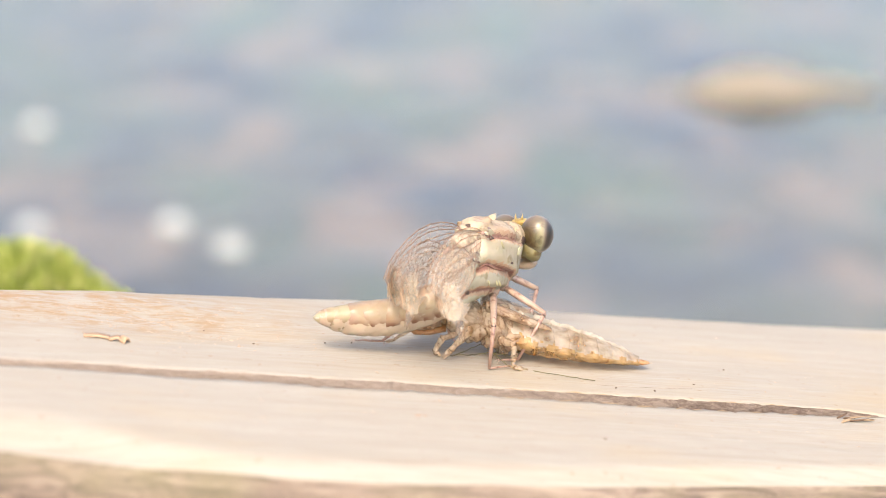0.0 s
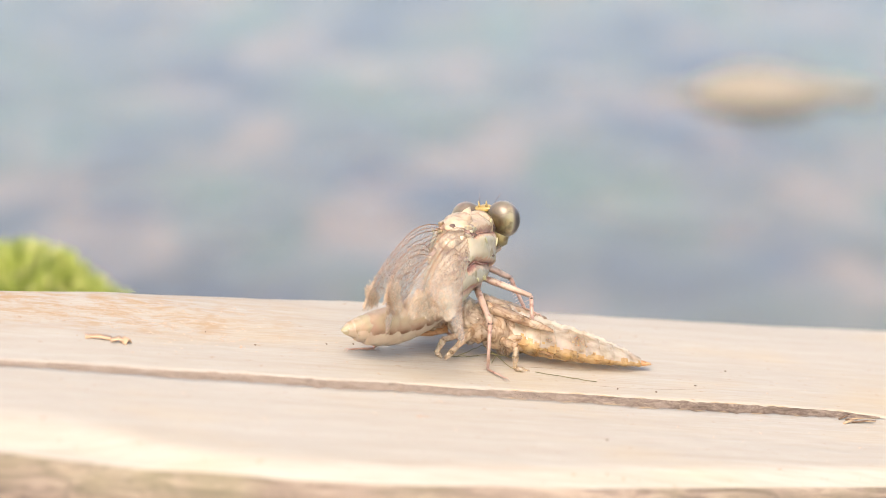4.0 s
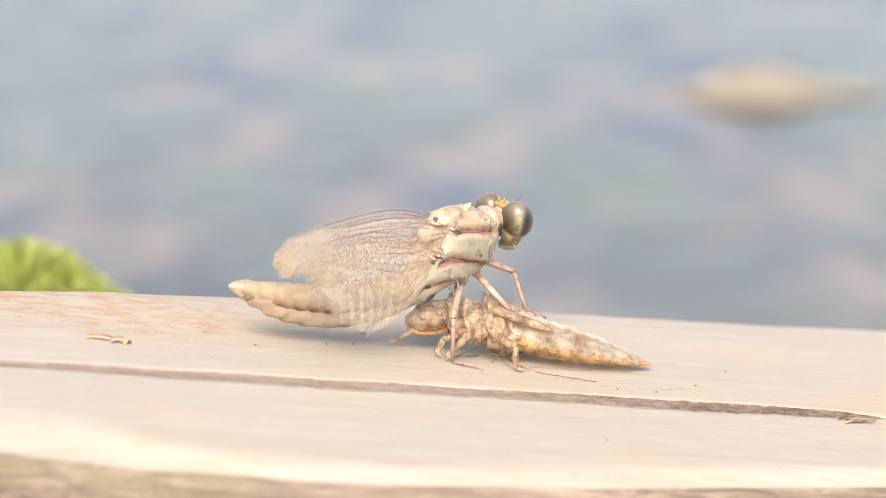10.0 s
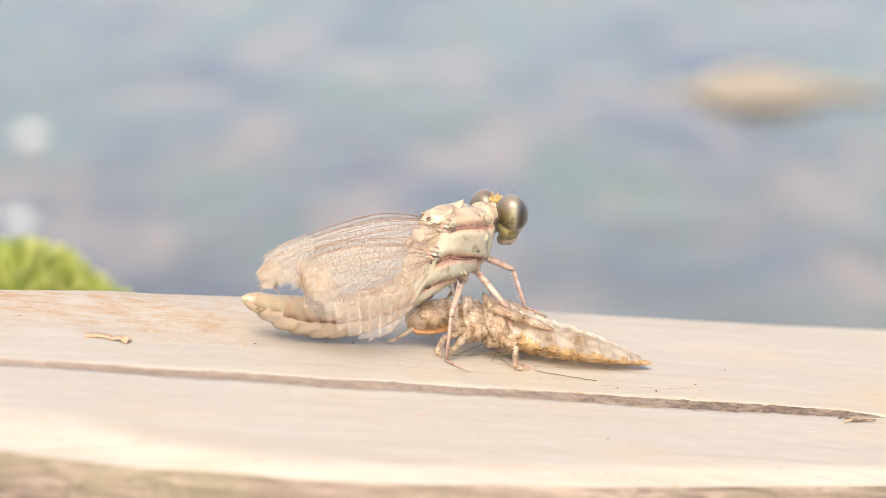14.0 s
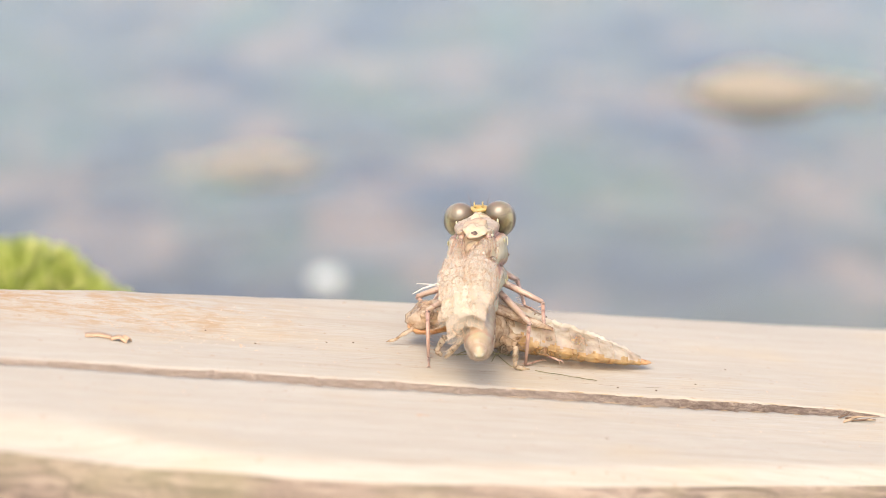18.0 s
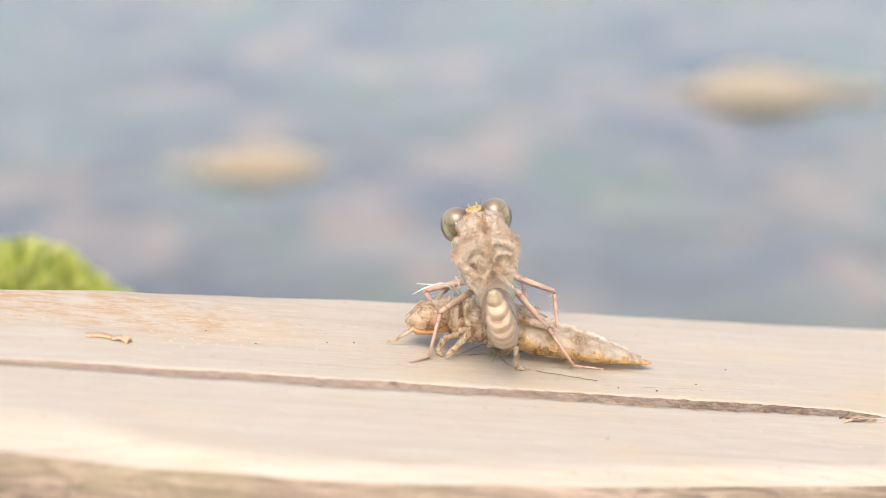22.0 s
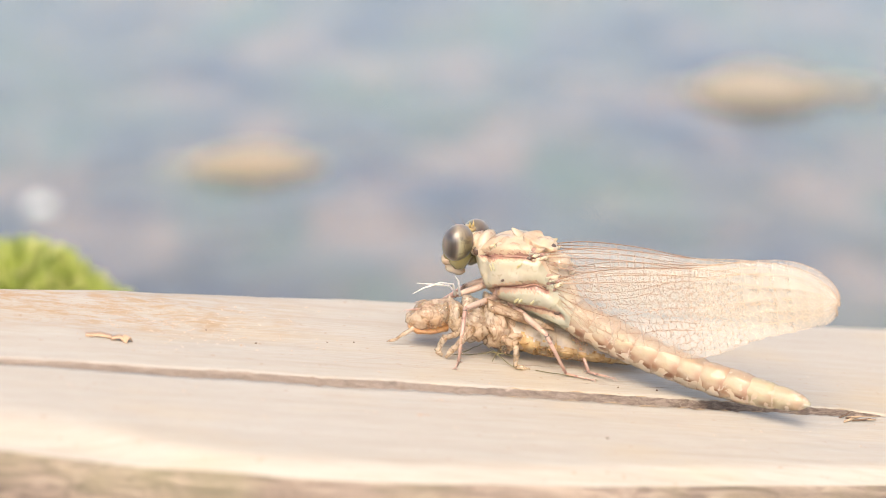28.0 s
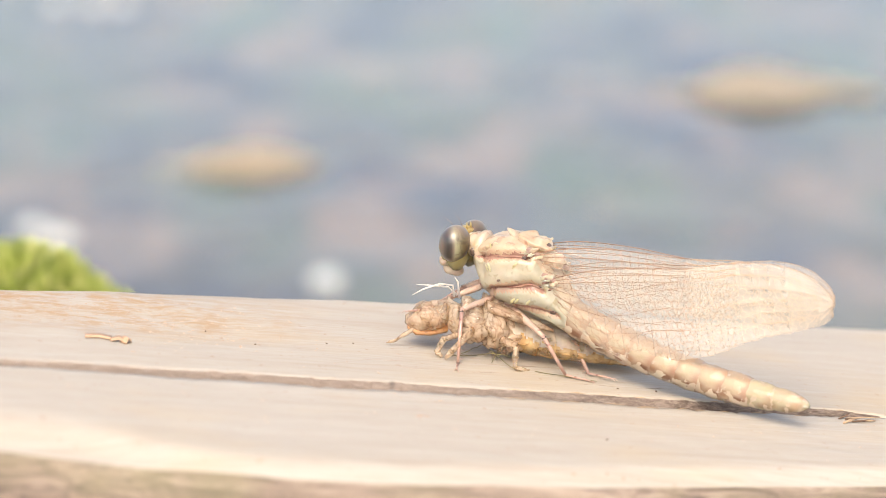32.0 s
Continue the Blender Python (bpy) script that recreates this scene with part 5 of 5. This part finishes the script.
# ---- motion of the dragonfly ----
# seconds, thorax place (mm), turn (degrees); abdomen: first pitch, last pitch, side swing, length
POSES = [
    (0, 4.8, 289.1, 311.2, 2.6, -1.2, 53.7, -30, 7, 38, 12.8),
    (0.5, 3.45, 289.25, 311.7, 4.7, -1.7, 53.8, -31, 6, 37.5, 13.1),
    (1, 2.1, 289.4, 312.2, 6.8, -2.2, 53.9, -32, 5, 37, 13.4),
    (2, 2.1, 289.4, 312.1, 6.2, -2.4, 53.4, -17, -0, 38, 13),
    (3, 2.3, 289.3, 311.8, 2.4, -8.3, 70, -40, 12, 39, 8.9),
    (3.5, 2.3, 289.3, 311.8, 2.4, -8.3, 70, -40, 12, 39, 8.9),
    (5.5, 1.8, 289.4, 312.3, 5.5, -6.6, 60.4, -14, -10, 40, 12),
    (6, 1.8, 289.4, 312.3, 5.5, -6.6, 60.4, -14, -10, 40, 12),
    (7, 1.6, 289.5, 312.4, 6.7, -6.5, 61.4, -22, -14, 38, 11.9),
    (8, 1.6, 289.5, 312.4, 4.6, -8, 63.9, -24, -1, 40, 11),
    (9, 1.7, 289.5, 312.7, 1.8, -7.2, 52.4, -25, 42, 38, 15),
    (10, 1.2, 289.5, 312.8, 13.4, -9.3, 41.8, -19, 25, 30, 19.2),
    (11, 1, 289.6, 312.8, 12.4, -10.8, 41.5, -17, 23, 29, 19.3),
    (12, 0.9, 289.6, 312.9, 13.3, -11.3, 41.7, -19, 24, 28, 19),
    (13, 0.9, 289.5, 312.8, 7.9, -12.5, 42.1, -19, 32, 29, 19.3),
    (14, 0.9, 289.5, 312.8, 7.8, -12.5, 42.1, -23, 34, 27, 18.1),
    (14.5, 0.9, 289.5, 312.8, 7.8, -12.5, 42.1, -24, 34, 27, 18.2),
    (15.2, 1.44, 289.44, 312.57, 6.14, -10.61, 49.99, -37.52, 48.37, 26.72, 16.45),
    (15.8, 2.04, 289.38, 312.32, 4.26, -8.48, 58.89, -52.77, 64.58, 26.4, 14.48),
    (16.5, 2.8, 289.3, 312, 1.9, -5.8, 70.1, -72, 85, 26, 12),
    (17, 2.5, 289.4, 312, 3.1, -8.8, 63.5, -54, 60, 37, 13.1),
    (18, 4.2, 289.1, 311.1, -4, -10.4, 87, -2, 4, -3, 9.9),
    (19, 4.3, 289.2, 311.2, -0.3, -10.4, 88.9, -2, 6, -3, 9.9),
    (20, 4.1, 289.1, 311.1, 0.5, -11.5, 85.4, -2, 10, -5, 10),
    (20.25, 4, 289.1, 310.95, 0.1, -11.45, 85.7, -6, 58, -6, 9.8),
    (20.5, 3.9, 289.1, 310.8, -0.3, -11.4, 86, -10, 106, -7, 9.6),
    (21, 3.9, 289.1, 310.9, -1.2, -11.4, 86.8, -12, 110, -6, 9.8),
    (22, 5, 289.3, 311.7, -13.4, -4.9, 94, -46, 62, 1, 9.0),
    (23, 3.6, 289.3, 312, -1.4, -1.7, 80.3, -48, 58, -2, 8.8),
    (24, 3.6, 289.3, 311.8, 0.2, -3.3, 80.4, -50, 60, 3, 8.8),
    (25, 3.7, 289.3, 311.6, 1.1, -4, 82.3, -52, 58, 4, 8.8),
    (25.5, 5, 289.2, 311.4, -10.6, -5.5, 93, -45, 54, 5, 9.0),
    (26, 5.75, 289.29, 311.12, -11.38, -6.52, 102.19, -40.78, 53.19, 4.06, 15.51),
    (26.5, 6.8, 289.42, 310.73, -12.47, -7.94, 115.05, -34.87, 42.25, 2.75, 19.16),
    (27, 8.3, 289.61, 310.17, -14.04, -9.97, 133.43, -26.43, 26.62, 0.88, 23.78),
    (27.25, 9.05, 289.71, 309.88, -14.82, -10.98, 142.62, -22.21, 18.81, -0.06, 26.39),
    (27.5, 9.8, 289.8, 309.6, -15.6, -12, 151.8, -18, 11, -1, 29),
    (28, 9.6, 289.7, 309.4, -9.4, -13.8, 152.8, -11, 10, -1, 29.2),
    (29, 9.4, 289.8, 309.8, -12.7, -11.6, 149.9, -18, 11, -4, 28.6),
    (30, 9.1, 289.9, 310, -12, -9.6, 149.5, -17, 10, -5, 28.2),
    (31, 9.3, 289.8, 309.7, -13.1, -12.3, 149.4, -15, 7, -4, 29.2),
    (32, 9.3, 289.8, 309.5, -9.4, -12.5, 150.4, -15, 9, -4, 29.5),
]
# forewings, then hindwings: strips spread flat, first pitch, bend per strip, hook of the packed strips, swing of the right wing, roll, swing of the left wing
WING_POSES = [
    (0, (5.3, 21.8, -12.5, -46.0, -8.5, 13.6, 2.1), (5.1, 32.6, -12.0, -44.0, -16.2, 8.4, -11.4)),
    (1, (5.4, 21.5, -12.9, -47.8, -3.7, 14.8, 7.8), (5.2, 26.7, -9.8, -83.2, -10.9, 16.0, -5.3)),
    (2, (5.4, 21.5, -12.9, -47.8, -3.7, 14.8, 7.8), (5.2, 26.7, -9.8, -83.2, -10.9, 16.0, -5.3)),
    (3, (7.1, 23.1, -9.0, -108.7, -3.2, 19.0, 6.1), (6.0, 34.4, -9.0, -63.2, -10.0, 12.7, -0.3)),
    (3.5, (7.1, 23.1, -9.0, -108.7, -3.2, 19.0, 6.1), (6.0, 34.4, -9.0, -63.2, -10.0, 12.7, -0.3)),
    (5.5, (8.0, 27.1, -4.6, -38.4, 6.9, 9.7, -0.2), (7.3, 42.4, -9.9, -88.4, -2.2, 15.6, -11.8)),
    (6, (8.0, 27.1, -4.6, -38.4, 6.9, 9.7, -0.2), (7.3, 42.4, -9.9, -88.4, -2.2, 15.6, -11.8)),
    (7, (7.5, 23.4, -5.1, -48.6, 13.1, 9.1, 5.5), (5.6, 29.4, -5.3, -70.6, 2.4, 11.4, -8.0)),
    (8, (7.5, 23.4, -5.1, -48.6, 13.1, 9.1, 5.5), (5.6, 29.4, -5.3, -70.6, 2.4, 11.4, -8.0)),
    (9, (7.8, 20.7, -2.9, -42.5, 7.1, 8.5, -0.0), (6.2, 25.6, -3.5, -79.9, -1.2, 2.2, -8.8)),
    (10, (9.0, 28.2, -3.7, -56.0, 4.6, 8.7, -1.9), (6.9, 32.9, -5.4, -81.3, 5.2, 13.0, -3.4)),
    (13, (8.8, 25.7, -3.7, -49.0, 10.5, 10.0, 3.0), (6.8, 28.9, -3.8, -74.8, 4.8, 13.3, -3.3)),
    (14.5, (8.8, 25.7, -3.7, -49.0, 10.5, 10.0, 3.0), (6.8, 28.9, -3.8, -74.8, 4.8, 13.3, -3.3)),
    (16.5, (9.7, 26.5, -2.6, -37.8, 6.6, 8.9, 0.8), (7.0, 29.5, -4.0, -60.5, 4.2, 13.9, -2.8)),
    (17, (8.6, 26.6, -3.3, -73.9, 12.6, 9.2, 5.7), (8.9, 37.8, -3.9, -71.1, 1.0, 11.8, -4.3)),
    (18, (1.5, 6.2, -5.3, -16.3, 15.0, 46.8, -0.6), (1.6, 30.2, -4.9, -43.7, 12.1, 19.1, -4.3)),
    (20, (1.5, 6.2, -5.3, -16.3, 15.0, 46.8, -0.6), (1.6, 30.2, -4.9, -43.7, 12.1, 19.1, -4.3)),
    (20.5, (1.7, 42.5, -1.3, 13.9, 1.8, 12.7, -2.5), (3.4, 44.6, 0.6, 10.9, 0.8, 13.6, -3.9)),
    (21, (1.7, 42.5, -1.3, 13.9, 1.8, 12.7, -2.5), (3.4, 44.6, 0.6, 10.9, 0.8, 13.6, -3.9)),
    (22, (1.9, 40.0, -5.9, -44.1, 1.3, 19.3, -8.5), (1.5, 44.4, -6.1, -18.4, 1.9, 9.4, -3.8)),
    (23, (3.3, 14.6, -0.6, 17.7, 15.6, 29.4, 11.2), (2.4, -11.2, 1.7, 86.8, 15.5, 13.1, 11.3)),
    (25.5, (3.3, 14.6, -0.6, 17.7, 15.6, 29.4, 11.2), (2.4, -11.2, 1.7, 86.8, 15.5, 13.1, 11.3)),
    (27.5, (18, 18, -1.57, 0, -4, 4, -14), (18, 24, -0.93, 0, -1, 4, -11)),
    (28, (18, 20, -1.36, 0, -2, 4, -12), (18, 26, -0.7, 0, 1, 4, -9)),
    (29, (18, 17, -1.21, 0, -6, 4, -16), (18, 23, -0.57, 0, -3, 4, -13)),
    (30, (18, 16, -1, 0, -5, 4, -15), (18, 22, -0.36, 0, -2, 4, -12)),
    (31, (18, 18, -1.57, 0, -5, 4, -15), (18, 24, -0.93, 0, -2, 4, -12)),
    (32, (18, 18, -1.36, 0, -4, 4, -14), (18, 24, -0.7, 0, -1, 4, -11)),
]


def wing_row(hind, side, t):
    rows = tuple((r[0], Vector(r[1 + hind])) for r in WING_POSES)
    spread, first, curve, hook, right, roll, left = curve_at(rows, t)
    return spread, first, curve, hook, right if side < 0 else left, roll


# how the head is carried: seconds, nod (degrees), drop (mm), lean (degrees)
NODS = ((0, Vector((0, 0.3, -9))), (14.5, Vector((0, 0.3, -10))), (16.5, Vector((0, 0.2, -6))), (18, Vector((0, 0.1, 0))), (25.5, Vector((0, 0.1, 0))), (27.5, Vector((0, 0.45, 14))), (32, Vector((0, 0.45, 14))))
# how far the belly plates hang out of the swollen abdomen: seconds, mm
SAG = ((0, 0.5), (3, 0.7), (6, 1.0), (10, 1.5), (14.5, 1.25), (18, 0.9), (25.5, 0.8), (27.5, 0.1), (32, 0.1))
# where each foot stands (mm): seconds and place
FEET = {
    ("hind", -1): [(0, 5.6, 281.6, 300), (1, 5, 282, 300.1), (2, 3.6, 281.3, 300.3), (3, 5.6, 281.6, 300), (6, 4.2, 281, 300.2), (8, 5.7, 282.3, 300), (9, 4.2, 281, 300.2),
                   (10, 1.1, 282.4, 300.7), (11, .4, 282.1, 300.8), (14.5, .4, 282.1, 300.8), (16.5, 7, 283, 299.8), (17, 5.8, 282, 300), (18, 9.8, 285, 299.4), (19, 10.7, 283.6, 299.3),
                   (20, 10.7, 283.6, 299.3), (20.5, 11.7, 284.1, 299.1), (21, 11.4, 284, 299.1), (22, 16.1, 285, 298.5), (23, 11.4, 282.8, 299.2), (25, 11.2, 282.8, 299.2), (25.5, 11.6, 283.4, 299.2), (27.5, 17.2, 285.5, 298.3), (32, 17.2, 285.5, 298.3)],
    ("mid", -1): [(0, 9.1, 286.2, 299.7), (1, 9.5, 287.5, 300.3), (2, 9.5, 287.5, 300.3), (3, 10.9, 288.5, 300.5), (6, 10.7, 288.3, 300.4), (7, 9.6, 288, 301), (8, 10.4, 288, 300.6), (9, 9.1, 288, 301),
                  (10, 8.5, 286.2, 299.4), (14.5, 8.6, 286.2, 299.4), (17, 9, 287.8, 301), (18, 12.2, 287.4, 299.9), (20, 11.8, 287.4, 299.9), (21, 11, 287.4, 299.8), (22, 13.9, 288.7, 300.9), (23, 11.9, 287.5, 300.2), (25.5, 11.7, 287.4, 300), (27.5, 8, 295, 300.8), (32, 8, 295, 300.8)],
    ("fore", -1): [(0, 10.5, 289.3, 303.5), (1, 11.3, 289.6, 303.7), (2, 11.2, 289.6, 303.7), (3, 9.8, 290.7, 304.9), (14.5, 9.9, 290.7, 304.9), (20, 9.8, 290.6, 305.2), (23, 10.2, 290.6, 305.4), (25.5, 9.8, 290.6, 305.2), (27.5, -1, 291.5, 305), (32, -1, 291.5, 305)],
    ("hind", 1): [(0, -8.2, 283.4, 302), (9, -8.4, 283.2, 302), (10, -10.9, 283.7, 302.4), (14.5, -10.9, 283.7, 302.4), (16.5, -8.2, 283.4, 302), (17, -8.2, 283.4, 302), (18, -1.7, 282.2, 301.1), (25.5, -1.7, 282.2, 301.1), (27.5, 14.4, 283.5, 298.7), (32, 14.4, 283.5, 298.7)],
    ("mid", 1): [(0, 1.1, 289.9, 301.6), (25.5, 1.1, 289.9, 301.6), (27.5, 1.7, 282.4, 300.5), (32, 1.7, 282.4, 300.5)],
    ("fore", 1): [(0, 0, 292, 304.5), (17, 0, 292, 304.5), (18, -1.3, 289.8, 305.5), (25.5, -1.3, 289.8, 305.5), (27.5, -4.1, 286.6, 305.2), (32, -4.1, 286.6, 305.2)],
}


def frame_of(x_axis, up, at):
    """A pose with its x axis along x_axis and its z axis as near to up as can be."""
    x = x_axis.normalized()
    y = up.cross(x).normalized()
    z = x.cross(y)
    return Matrix(((x.x, y.x, z.x, at.x), (x.y, y.y, z.y, at.y), (x.z, y.z, z.z, at.z), (0, 0, 0, 1)))


def bend(base, length, first, last, swing, side, count):
    """Points and directions along a bent line that leaves base backwards; pitches in degrees."""
    out = []
    p, done = Vector(base), 0.0
    for at_length in (length * i / count for i in range(count)):
        n = 5
        for k in range(n):
            s = (done + (at_length - done) * (k + 0.5) / n) / length
            th, ya = radians(first + (last - first) * s), radians(swing)
            p += Vector((-math.cos(th) * math.cos(ya), side * math.sin(ya), math.sin(th) * math.cos(ya))) * ((at_length - done) / n)
        done = at_length
        s = min(1.0, done / length + 0.03)
        th, ya = radians(first + (last - first) * s), radians(swing)
        dv = Vector((-math.cos(th) * math.cos(ya), side * math.sin(ya), math.sin(th) * math.cos(ya)))
        out.append((p.copy(), dv, th))
    return out


def wing_path(hind, side, row):
    """Poses (mm) of every narrow pleat of one wing. row: how far it is spread flat (of 14), first pitch, bend and extra hook
    of the outer part, swing, roof-like roll. The outer strips are still pushed into one another: rolled into a sac, or slid together to a spindle."""
    spread, first, curve, hook, swing, roll = row
    strip = (SPAN_H if hind else SPAN_F) / PANELS
    p, out = Vector((0, 0, 0)), []
    ya, ro = radians(swing), radians(roll)
    tight = smoothstep(3.4, 5.0, spread)
    for i in range(PANELS):
        u = 14 * i / PANELS
        packed = smoothstep(spread - 1.0, spread + 1.0, u)
        rolled = smoothstep(spread - 2.6, spread + 0.4, u)
        rolled += tight * (1 - math.sqrt(max(0.0, 1 - min(1.0, u / (spread + 0.5)) ** 2.6)) - rolled)
        th = radians(first + curve * min(u, spread + 1) + hook * smoothstep(spread - 1.0, spread + 2.5, u))
        dv = Vector((-math.cos(th) * math.cos(ya), math.sin(ya), math.sin(th) * math.cos(ya)))
        up = Vector((math.sin(th) * math.cos(ya), 0, math.cos(th))) * math.cos(ro) - Vector((0, side, 0)) * math.sin(ro)
        m = frame_of(dv, up, p) @ Matrix.Rotation(radians((10 - 4 * tight) * packed * math.sin(i * 2.4)), 4, "Y") @ Matrix.Rotation(radians(12 * packed * math.sin(i * 1.7 + 1)), 4, "Z")
        w, dip = wing_chord(hind, (i + 0.5) / PANELS)
        stem = 0.62 * (1 - tight) * rolled * (1 - smoothstep(0.0, 4.0, u))
        turns = [radians(((q - 2.5) * 50 * (1 - tight) * rolled + (3 + 9 * rolled) * (1 if q % 2 else -1)) * side) for q in range(QUARTERS)]
        corners = [Vector((0, 0, 0))]
        for a in turns:
            corners.append(corners[-1] + Vector((0, math.sin(a), -math.cos(a))) * (w / QUARTERS) * (1 - 0.9 * tight * rolled) * (1 - stem) + Vector((0, 0.06 * tight * rolled, 0)))
        middle = sum(corners, Vector((0, 0, 0))) / len(corners)
        shift = Vector((0, -middle.y, -dip + rolled * (-0.9 - middle.z)))
        for q, a in enumerate(turns):
            slide = tight * packed * 0.25 * math.sin(i * 2.3 + q * 1.7)
            out.append(m @ Matrix.Translation(corners[q] + shift) @ Matrix.Rotation(a, 4, "X") @ Matrix.Translation((slide, 0, 0)))
        p = p + dv * strip * (1 - (0.72 + 0.10 * tight) * packed)
    return out


def foot_at(track, t):
    for a, b in zip(track, track[1:]):
        if t <= b[0]:
            q = (t - a[0]) / (b[0] - a[0])
            return Vector(a[1:]).lerp(Vector(b[1:]), q)
    return Vector(track[-1][1:])


def motions():
    body, rings, bellies, strips, limbs = [], [[] for _ in RINGS], [[] for _ in RINGS], [[[] for _ in w[3]] for w in WINGS], [[[], [], []] for _ in LEGS]
    for t, x, y, z, rx, ry, rz, a0, a1, ay, al in POSES:
        m = pose(x * MM, y * MM, z * MM, rx, ry, rz)
        body.append((t, m))
        inv = m.inverted()
        for i, (at, dv, th) in enumerate(bend(ABDO_BASE, al, a0, a1, ay, 1, len(RINGS))):
            rings[i].append((t, frame_of(-dv, Vector((math.sin(th), 0, math.cos(th))), at * MM)))
            sag = curve_at(SAG, t) * math.sin(math.pi * min(1.0, (i + 1) / 9.5))
            bellies[i].append((t, pose(0, 0, -sag * MM)))
        for k, (pair, side, hip, th_ob, sh_ob, ft_ob) in enumerate(LEGS):
            la, lb, lc = LEG_SIZE[pair]
            foot = inv @ (foot_at(FEET[pair, side], t) * MM) / MM - Vector(HIPS[pair]) * Vector((1, side, 1))
            out = Vector((0.9, side * 0.6, -0.45)) if pair == "fore" else Vector((-0.9, side * 0.7, 0.35)) if pair == "hind" else Vector((0.25, side * 1.0, 0.3))
            ankle = foot + Vector((0, 0, 0.3))
            dist = min(ankle.length, (la + lb) * 0.995)
            way = ankle.normalized()
            c = (la * la + dist * dist - lb * lb) / (2 * la * dist)
            c = max(-1.0, min(1.0, c))
            perp = (out - way * out.dot(way)).normalized()
            knee = way * (la * c) + perp * (la * math.sqrt(1 - c * c))
            end = way * dist
            limbs[k][0].append((t, frame_of(knee, out, Vector((0, 0, 0)))))
            limbs[k][1].append((t, frame_of(end - knee, way.cross(perp).cross(end - knee), knee * MM)))
            down = (inv.to_3x3() @ (BOARD.to_3x3() @ Vector((0, 0, -1)))).normalized()
            fwd = end - knee
            flat = (fwd - down * fwd.dot(down))
            flat = flat.normalized() * 0.9 + down * 0.03 + Vector((0, side * 0.35, 0))
            flat -= down * max(0.0, flat.dot(down) - 0.03)
            limbs[k][2].append((t, frame_of(flat, -down, end * MM)))
    moments = {r[0] for r in WING_POSES}
    for a, b in zip(WING_POSES, WING_POSES[1:]):
        if a[1:] != b[1:] and a[0] < 27.5:
            n = max(1, round((b[0] - a[0]) / (0.07 if a[0] >= 16.5 else 0.25)))
            moments |= {a[0] + (b[0] - a[0]) * k / n for k in range(n)}
    moments = sorted(moments)
    for w, (hind, side, wing, made) in enumerate(WINGS):
        for t in moments:
            for i, m in enumerate(wing_path(hind, side, wing_row(hind, side, t))):
                strips[w][i].append((t, Matrix.LocRotScale(m.to_translation() * MM, m.to_quaternion(), None)))
    for ob, x, y, flashes in RIPPLES:
        toward = (Vector((0, 0, 0.385)) - Vector((x, y, 0))).normalized()
        half = (toward + sun_dir).normalized()
        bright = half.to_track_quat("Z", "Y").to_matrix().to_4x4()
        rows, t = [], 0.0
        while t <= 32.0:
            near = min(abs(t - f) for f in flashes)
            turn = bright if near < 0.26 else pose(0, 0, 0, 12 * math.sin(t * 2.1 + x * 40), 10 * math.cos(t * 1.7 + y * 30), 0)
            rows.append((t, Matrix.Translation((x, y, 0.001 if near < 0.26 else -0.012)) @ turn))
            t += 0.5
        walk(ob, rows)
    leaf, x, y, turn = FLOATING[0]
    walk(leaf, [(0, pose(x + 0.002, y, -0.022, 0, 0, turn)), (9, pose(x - 0.004, y, -0.020, 0, 0, turn)), (18, pose(x - 0.014, y, -0.003, 0, 0, turn)), (32, pose(x - 0.024, y, -0.001, 0, 0, turn))])
    walk(DRAGONFLY, body)
    walk(HEAD, [(t, pose(NECK.x * MM, 0, (NECK.z - drop) * MM, lean, nod, 0)) for t, (nod, drop, lean) in NODS])
    for ob, rows in zip(RINGS + BELLIES, rings + bellies):
        walk(ob, rows)
    for (hind, side, wing, made), tracks in zip(WINGS, strips):
        for ob, rows in zip(made, tracks):
            walk(ob, rows)
    for (pair, side, hip, *obs), tracks in zip(LEGS, limbs):
        for ob, rows in zip(obs, tracks):
            walk(ob, rows)


motions()
